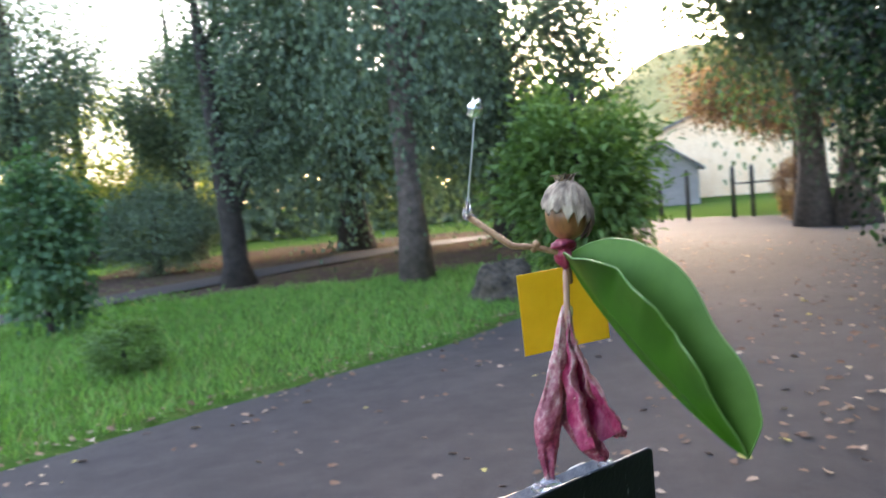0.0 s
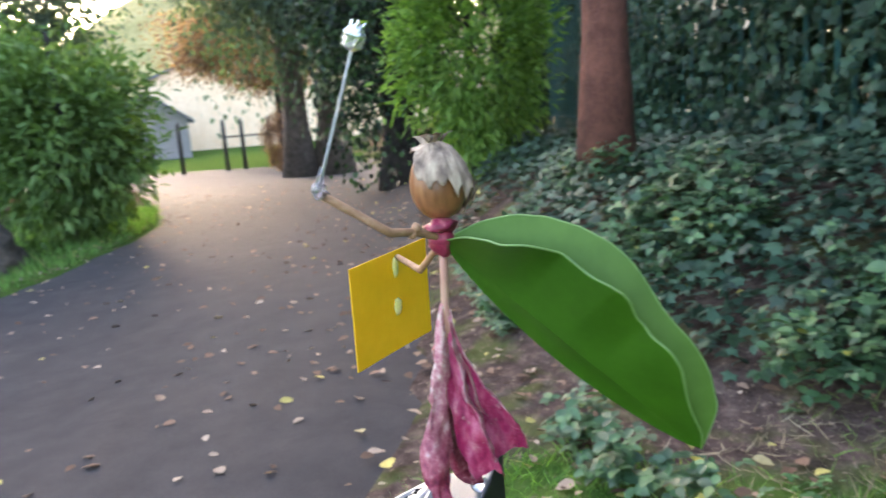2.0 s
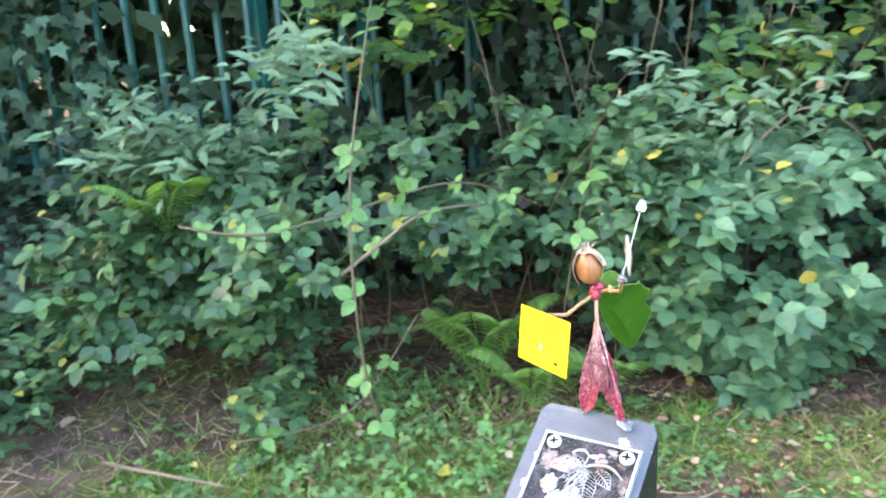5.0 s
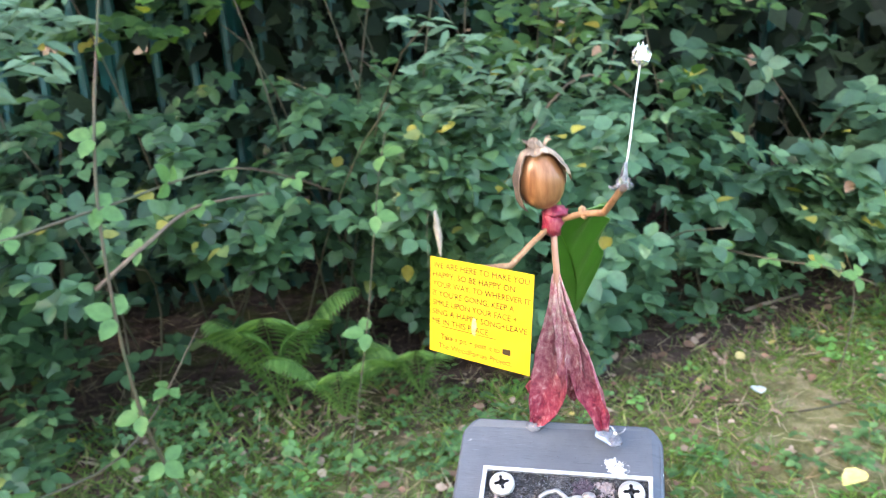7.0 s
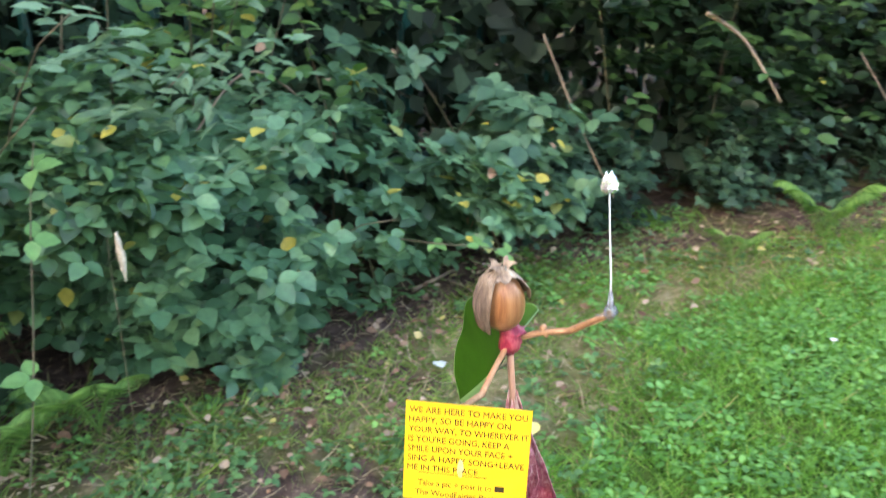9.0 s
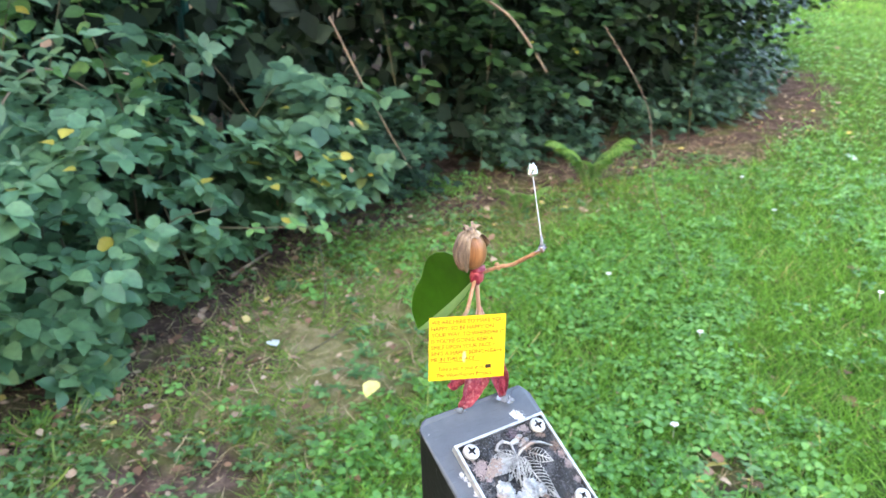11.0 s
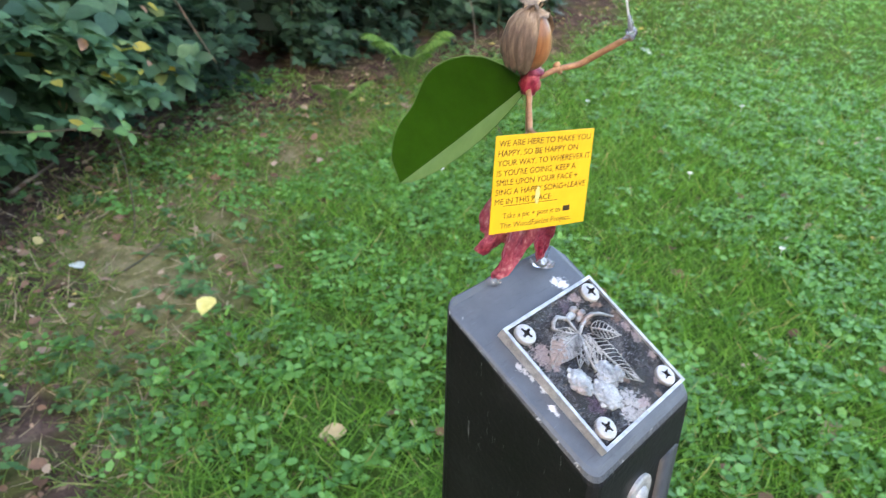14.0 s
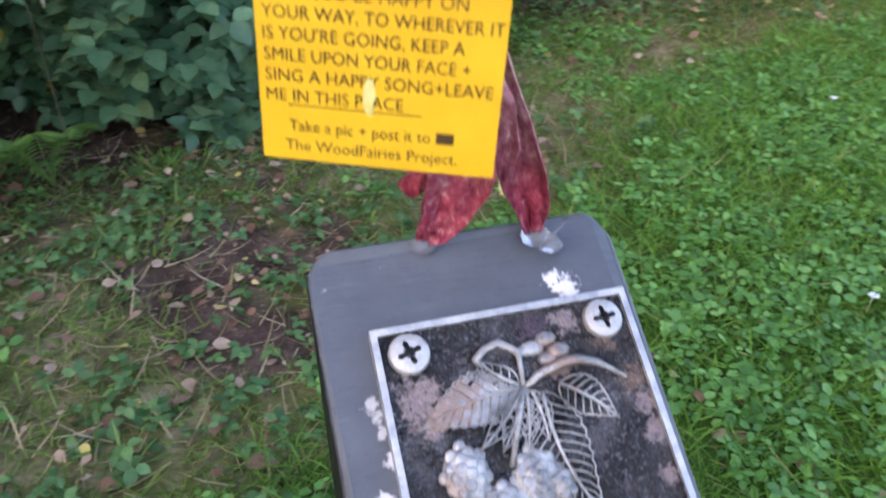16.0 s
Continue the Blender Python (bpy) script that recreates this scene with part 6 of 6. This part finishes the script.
tree("backlit_tree", -4.6, -23, 6, .22, (0, 0, 0), (0, 0, 2.9), (3.6, 1.8, 2.3), 4200, .32, FAR_GOLD, DARK_BARK, "tree with backlight painted into its yellow-green leaf colour", clumps=90, group=G)
tree("round_bush", -4.3, -15.6, 1.6, .1, (0, 0, 0), (0, 0, .95), (1.25, 1.2, .85), 3600, .16, FAR_DARK, DARK_BARK, "rounded dark green bush on the grass", "bush", clumps=60, limbs=6)
tree("young_tree", -1.15, -8.7, 1.7, .03, (0, 0, 0), (0, 0, .95), (.62, .55, .80), 2600, .11, SHRUB_GREY, DARK_BARK, "slender young tree with sparse leaves", clumps=40, pattern=OVATE, pf=OVATE_F)
tree("evergreen_tree", -10.5, -11.6, 9, .3, (0, 0, 0), (-.3, .2, 4.9), (2.1, 2.1, 4.0), 9500, .28, FAR_DARK, DARK_BARK, "broad dark evergreen tree with drooping boughs", clumps=100, group=G)
# Three unseen trees, added so their crowns keep sky light off the shrubs
tree("sky_blocking_tree", -.6, 4.9, 6, .18, (0, 0, 0), (0, -.3, 3.9), (3.0, 1.9, 1.5), 3600, .24, FAR_DARK, DARK_BARK, "unseen dark tree added to shade the shrubs behind the railings", clumps=70, group=G)
tree("sky_blocking_tree", 3.4, 5.6, 6, .18, (0, 0, 0), (0, -.5, 3.9), (3.0, 2.0, 1.5), 3600, .24, FAR_DARK, DARK_BARK, "unseen dark tree added to shade the shrubs behind the railings", clumps=70, group=G)
tree("sky_blocking_tree", -6.0, 3.0, 6, .18, (0, 0, 0), (.5, -.6, 4.2), (3.0, 2.0, 1.4), 3600, .24, FAR_DARK, DARK_BARK, "unseen dark tree added to shade the shrubs behind the railings", clumps=70, group=G)
tree("small_bush", -1.15, -5.7, .35, .015, (0, 0, 0), (0, 0, .20), (.30, .25, .20), 700, .08, FAR_GREEN, DARK_BARK, "small feathery green bush in the grass", "bush", clumps=30, limbs=5)
tree("copper_tree", -24, -12.2, 6, .22, (0, 0, 0), (0, 0, 4.0), (3.2, 3.2, 1.5), 4200, .34, COPPER, DARK_BARK, "copper-leaved tree by the gates", clumps=60, group=G)
tree("dark_bush", -17.6, -9.0, 1.4, .08, (0, 0, 0), (0, 0, .75), (.5, .5, .75), 1100, .14, COPPER, DARK_BARK, "dark clipped bush beside the gates", "bush", clumps=30, limbs=4)

# dark shrubs that close the park off at the far side
Pq, Nq = [], []
for _ in range(24000):
    k = rng.uniform()
    x, y = -34 + 46 * k, -26 - 3 * math.sin(k * 5)
    hgt = 2.0 + 1.2 * wave(x, 1, 0, .35) + 4.5 * smooth_step(-6.5, -9.5, x) * smooth_step(-26, -22, x)
    Pq.append((x + rng.normal() * .3, y + rng.normal() * .6, high(x, y) + rng.uniform(0, 1) * hgt))
    Nq.append((0, 1, .4))
Pq, Nq = np.array(Pq), np.array(Nq)
Vq, Fq = leafy(Pq, Nq, QUAD, QUAD_F, .3, .6)
thick("far_shrubs", [FAR_DARK], [(Vq, Fq, 0)], "dark line of shrubs at the far side of the park", "shrubs")

# stump beside the path
st = Shape()
vs = []
for i in range(13):
    el = math.pi * .5 * i / 12
    for j in range(36):
        a = 2 * math.pi * j / 36
        d = Vector((math.cos(a) * math.cos(el) ** .6, math.sin(a) * math.cos(el) ** .6, math.sin(el) ** .8))
        k = 1 + .30 * noise.noise(d * 1.7 + Vector((3, 1, 0))) + .16 * noise.noise(d * 4.6) + .07 * noise.noise(d * 11)
        vs.append((.50 * d.x * k, .36 * d.y * k, -.06 + .40 * d.z * k * (1 - .28 * d.x)))
st.add(vs, [(i * 36 + j, i * 36 + (j + 1) % 36, (i + 1) * 36 + (j + 1) % 36, (i + 1) * 36 + j) for i in range(12) for j in range(36)])
stump = part("tree_stump", st, STUMP_WOOD)
stump.matrix_world = pose(-5.05, -5.72, high(-5.05, -5.72), 0, 0, 35)
tagged(stump, "broad low weathered tree stump at the path edge", "stump")

# ---- beyond the gates ----
gate = thing("gate", (-18.5, -11.3, high(-18.5, -11.3)), "dark iron park gates with upright posts", "gate")
for i, (dx, dy) in enumerate(((1.15, -2.2), (.85, -1.7), (.55, -1.0), (-.1, .0), (-.3, .45), (-.7, 1.1))):
    part("gate_post", Shape().tube([(dx, dy, -.1), (dx, dy, 1.35 if i != 1 else 1.1), (dx, dy, 1.45 if i != 1 else 1.15)], [.06, .06, .02], 8), IRON, gate)
part("gate_rail", Shape().tube([(-.1, .0, .95), (-.3, .45, .95), (-.7, 1.1, .95)], .025, 6), IRON, gate)


def house(name, x, y, w, d, h, roof, turn, wall, label):
    ob = thing(name, (x, y, high(x, y)), label, "house")
    ob.rotation_euler.z = radians(turn)
    s = Shape()
    v = [(-w, -d, -.5), (w, -d, -.5), (w, d, -.5), (-w, d, -.5), (-w, -d, h), (w, -d, h), (w, d, h), (-w, d, h), (0, -d, h + roof), (0, d, h + roof)]
    s.add(v, [(0, 1, 5, 4), (1, 2, 6, 5), (2, 3, 7, 6), (3, 0, 4, 7), (4, 5, 8), (6, 7, 9)])
    part("wall", s, wall, ob, smooth=False)
    e = .25
    r = Shape()
    for sg in (-1, 1):
        o = Vector((0, 0, .12))
        p = [Vector((0, -d - e, h + roof)), Vector((sg * (w + e), -d - e, h - roof * e / w)), Vector((sg * (w + e), d + e, h - roof * e / w)), Vector((0, d + e, h + roof))]
        r.add([*p, *(q + o for q in p)], [(0, 1, 2, 3), (7, 6, 5, 4), (0, 4, 5, 1), (1, 5, 6, 2), (2, 6, 7, 3), (3, 7, 4, 0)])
    part("roof", r, SLATE, ob, smooth=False)
    for i in range(2):
        wx = (-.45 + .9 * i) * w
        part("window", Shape().box((wx - .4, -d - .03, h * .35), (wx + .4, -d + .05, h * .35 + .9)), BLACK, ob, smooth=False)
    return ob


house("stone_house", -29, -21.5, 1.6, 3.2, 1.6, 1.1, -52, STONE, "small grey stone house with a gable beyond the gates")
house("cream_house", -38, -22, 4.5, 4, 3.4, 1.8, -60, CREAM, "cream rendered house with evening sun in its colour beyond the gates")
house("cream_house", -44, -15, 5, 4, 3.6, 1.8, -65, CREAM, "cream rendered house behind the tall trees")
house("cream_house", -24, 1.5, 1.6, 3, 3.6, 1.6, -95, CREAM, "pale house seen through the railings")

# wooded hill in the distance, low-sun glow painted into its colour
hs = Shape()
hv = []
HN, HM = 60, 10
for i in range(HN + 1):
    a = radians(176 + 100 * i / HN)
    for j in range(HM + 1):
        k = j / HM
        d = 130 + 60 * k
        zz = (3 + 30 * smooth_step(0, 1, k) * (.75 + .3 * math.sin(i * .16 + 1.2) ** 2) * smooth_step(236, 214, 176 + 100 * i / HN)) * smooth_step(0, .2, k) - 4
        hv.append((d * math.cos(a), d * math.sin(a), zz + 3.0 * wave(i * .5, j * .8)))
hs.add(hv, [(i * (HM + 1) + j, (i + 1) * (HM + 1) + j, (i + 1) * (HM + 1) + j + 1, i * (HM + 1) + j + 1) for i in range(HN) for j in range(HM)])
tagged(part("hill", hs, plain("sun_toned_wooded_hill", (.26, .25, .08), (.48, .41, .17), .25, .95, relief=1.0, depth=2.0)), "distant wooded hillside with low-sun glow in its colour", "hill", kind="structure")

# ---- small growth and things on the ground ----
BRIGHT_BRAMBLE = leaf_mat("young_bramble_leaves", (0.055, 0.130, 0.040), (0.085, 0.190, 0.058), (0.130, 0.250, 0.080), None, 0.5, 0.25)
PINNA = [(x * .55, y, z) for x, y, z in LANCE]


def fern(x, y, fronds, length, face, z=None, out=.72, rise=1.5, fall=.82):
    """A tuft of arching fronds, each with paired leaflets."""
    at_ = (x, y, high(x, y) if z is None else z)
    ob = thing("fern", at_, "light green fern with arching fronds at the foot of the bushes", "fern", "ferns")
    for i in range(fronds):
        a = radians(face + (i - (fronds - 1) / 2) * 34 + rng.uniform(-10, 10))
        L = length * rng.uniform(.75, 1.1)
        P, A, U, S = [], [], [], []
        d = np.array([math.cos(a), math.sin(a), 0])
        spine = []
        for k in range(25):
            t = k / 24
            p = d * L * t * out + np.array([0, 0, L * (rise * t - fall * t * t)])
            spine.append(tuple(p))
            if k < 2:
                continue
            side = np.array([-d[1], d[0], 0])
            for sg in (-1, 1):
                P.append(p), A.append(side * sg + d * .35 + [0, 0, -.12]), U.append([0, 0, 1] - d * .3)
                S.append(L * .21 * math.sin(math.pi * (1 - t) ** .8 * .92 + .10) + .004)
        V, Fs = scatter(PINNA, LANCE_F, np.array(P), np.array(A), np.array(U), np.array(S))
        fr = part("frond", leaf_mesh("frond", [(V, Fs, 0)], [FERN]), None, ob)
        part("frond_stem", Shape().tube(spine, [.0022 * (1 - k / 28) for k in range(25)], 5), FERN, fr)


fern(-.92, 1.50, 6, .44, -80, None, .55, 1.75, 1.0)
fern(-.72, 1.46, 5, .34, -75, None, .6, 1.6, .95)
fern(-.54, 1.60, 4, .30, -95, None, .6, 1.6, 1.0)
fern(2.18, 2.32, 7, .36, -105, None, .55, 1.6, 1.0)
fern(1.68, 2.22, 4, .22, -100)
fern(-1.75, 1.05, 4, .28, -60, .62)


def runner(points, r, leaves, mat_, label, leaf_mat_=None, size=.05):
    """A long bending stem with leaves along it."""
    pts = [Vector(p) for p in points]
    out = []
    for i in range(len(pts) - 1):
        p0, p1, p2, p3 = pts[max(i - 1, 0)], pts[i], pts[i + 1], pts[min(i + 2, len(pts) - 1)]
        for k in range(6):
            f_ = k / 6
            out.append(0.5 * ((2 * p1) + (p2 - p0) * f_ + (2 * p0 - 5 * p1 + 4 * p2 - p3) * f_ ** 2 + (3 * p1 - p0 - 3 * p2 + p3) * f_ ** 3))
    out.append(pts[-1])
    o = out[0].copy()
    ob = thing("trailing_stem", o, label, "stem", "trailing stems")
    part("stem", Shape().tube([p - o for p in out], [r * (1 - .5 * k / len(out)) for k in range(len(out))], 6, 0, .15), mat_, ob)
    for i in range(leaves):
        p = out[int((i + .7) / (leaves + .4) * (len(out) - 1))] - o
        V, Fs = scatter(BRAMBLE_P, BRAMBLE_F, np.array([p]), np.array([[rng.normal(), rng.normal() - .3, rng.normal() * .5 - .1]]), np.array([[.3, -.8, .9]]) + unit(1) * .3, [size * rng.uniform(.7, 1.15)])
        part("leaf", leaf_mesh("leaf", [(V, Fs, 0)], [leaf_mat_ or BRIGHT_BRAMBLE]), None, ob)


runner([(-1.25, .70, .775), (-1.07, .767, .755), (-.944, .944, .783), (-.804, 1.219, .81), (-.70, 1.5, .70)], .0042, 7, CANE, "long pale green bramble runner arching over the bush")
runner([(-.88, 1.0, .08), (-.90, .90, .38), (-.944, .944, .786), (-.987, 1.10, 1.14), (-1.02, 1.25, 1.4)], .0045, 9, CANE, "upright green bramble stem with round leaves")
runner([(-.969, .924, .628), (-.913, 1.03, .693), (-.903, 1.218, .728), (-.85, 1.5, .70)], .0050, 2, DEAD_STEM, "bare grey-brown dead cane across the bush")
runner([(-.60, 1.15, .06), (-.55, 1.25, .42), (-.52, 1.32, .72), (-.5, 1.36, .86)], .0020, 4, CANE, "thin pale upright stem with a few leaves")
runner([(-.40, 1.60, .55), (-.14, 1.95, .905), (.02, 2.07, .865), (.12, 2.15, .70)], .0045, 1, DEAD_STEM, "brown dead twig in the dark gap")
runner([(1.02, 2.60, .98), (1.10, 2.50, .72), (1.18, 2.42, .50), (1.25, 2.40, .36)], .0052, 0, DEAD_STEM, "brown bare cane hanging from the bush")
runner([(1.40, 2.10, 1.05), (1.486, 2.005, .964), (1.592, 1.926, .767)], .0075, 3, DEAD_STEM, "broken pale branch hanging in the evergreen", LAUREL)
runner([(2.08, 2.15, .9), (2.05, 1.85, .60), (1.85, 1.60, .34), (1.72, 1.30, .10)], .0022, 0, DEAD_STEM, "pale dead trailing stem hanging to the lawn")
runner([(.28, 1.95, .42), (.40, 1.88, .41), (.55, 1.82, .40), (.66, 1.80, .36)], .0030, 4, CANE, "green trailing stem at the bush edge")
runner([(.62, 2.20, .45), (.66, 2.02, .30), (.58, 1.80, .12), (.45, 1.66, .085)], .0026, 0, CANE, "thin trailing stem hanging over bare soil")
runner([(.30, 1.60, .085), (.45, 1.60, .095), (.60, 1.68, .10), (.68, 1.80, .11)], .0028, 1, CANE, "pale green trailing stem lying on the lawn")
runner([(-1.30, .80, .16), (-1.10, 1.05, .18), (-.98, 1.25, .42)], .0036, 3, CANE, "pale green bramble stem near the ground")
runner([(-.36, 1.12, .22), (-.35, 1.10, .55), (-.35, 1.12, .72), (-.33, 1.15, .70)], .0009, 0, CANE, "dry grass stalk with a pale seed plume")
plume = Shape()
for i in range(26):
    t = i / 25
    plume.ball((-.338 + .014 * wave(i, 1), 1.135 + .012 * wave(i, 6) + .02 * t, .72 - .085 * t), (.007 * math.sin(math.pi * (t * .8 + .15)), .006, .008), 0, 4, 6, .5, 300)
tagged(part("seed_plume", plume, plain("dry_seed_head", (.42, .34, .26), (.55, .47, .38), 200, .9)), "pale dry grass seed plume beside the brambles", "seed head", "", "stuff")


def stick(a, b, r, label="dry brown stick lying on the ground"):
    A, B = Vector(a), Vector(b)
    pts = [A.lerp(B, k / 6) + Vector((.006 * wave(k, a[0] * 9), .006 * wave(k, a[1] * 9, 3), .004 * wave(k, 2))) for k in range(7)]
    tagged(part("stick", Shape().tube(pts, [r * (1 - .08 * k) for k in range(7)], 7, 0, .25), DEAD_STEM), label, "stick", "sticks")


stick((.40, 2.24, .125), (.60, 2.39, .135), .008)
stick((.62, 2.10, .12), (.56, 2.30, .125), .006)
stick((-.99, .99, .062), (-.79, 1.07, .066), .004)
stick((-1.60, .62, .12), (-1.25, .72, .09), .006)
stick((-.70, .88, .055), (-.66, 1.02, .06), .004)


def fallen(x, y, size, m, label, tilt=.25, lift=.026):
    V, Fs = scatter(OVATE, OVATE_F, np.array([[x, y, high(x, y) + lift]]), unit(1) * [1, 1, .1], np.array([[rng.normal() * tilt, rng.normal() * tilt, 1]]), [size])
    ob = part("fallen_leaf", leaf_mesh("fallen_leaf", [(V, Fs, 0)], [m]), None)
    tagged(ob, label, "leaf", "single fallen leaves")


PALE_YELLOW = plain("pale_yellow_leaf", (.52, .46, .12), (.66, .60, .22), 60, .6)
PALE_LEAF = plain("pale_leaf_underside", (.42, .47, .44), (.55, .60, .56), 60, .7)
fallen(.50, 1.27, .066, PALE_YELLOW, "pale yellow fallen leaf on the lawn", .12, .062)
fallen(.36, 1.64, .055, PALE_LEAF, "pale upturned leaf on bare soil")
fallen(3.76, 2.0, .09, PALE_LEAF, "pale upturned leaf on the lawn")
fallen(2.35, 1.05, .06, LITTER, "brown fallen leaf on the lawn")
fallen(-.77, 1.06, .055, YELLOW_LEAF, "yellow fallen leaf beside the brambles")
fallen(-1.75, -.05, .10, LITTER, "brown fallen leaf on the verge")
fallen(-1.60, -.62, .07, YELLOW_LEAF, "yellow fallen leaf at the path edge")
fallen(-1.1, -.72, .07, YELLOW_LEAF, "yellow fallen leaf at the path edge")
for i in range(46):
    x, y = rng.uniform(2.5, 9), rng.uniform(.2, 6)
    if y < hedge_y(x) - .1:
        fallen(x, y, rng.uniform(.05, .08), LITTER, "dry brown leaf lying on the lawn")
# white petals in the grass
PETALS = plain("white_petals", (.75, .75, .74), (.85, .85, .83), 200, .6)
for x, y in [(1.54, 1.50), (1.48, 1.04), (1.05, .75), (2.2, .9), (2.6, 1.6), (1.9, .45), (3.1, 1.1), (2.9, 2.0)]:
    s = Shape()
    for k in range(5):
        a = k * 1.256
        s.ball((x + .006 * math.cos(a), y + .006 * math.sin(a), high(x, y) + .045), (.006, .0045, .0015), 0, 4, 6)
    s.tube([(x, y, high(x, y)), (x, y, high(x, y) + .045)], .0008, 4)
    tagged(part("daisy", s, PETALS), "tiny white flower in the lawn", "flower", "white flowers in the lawn")
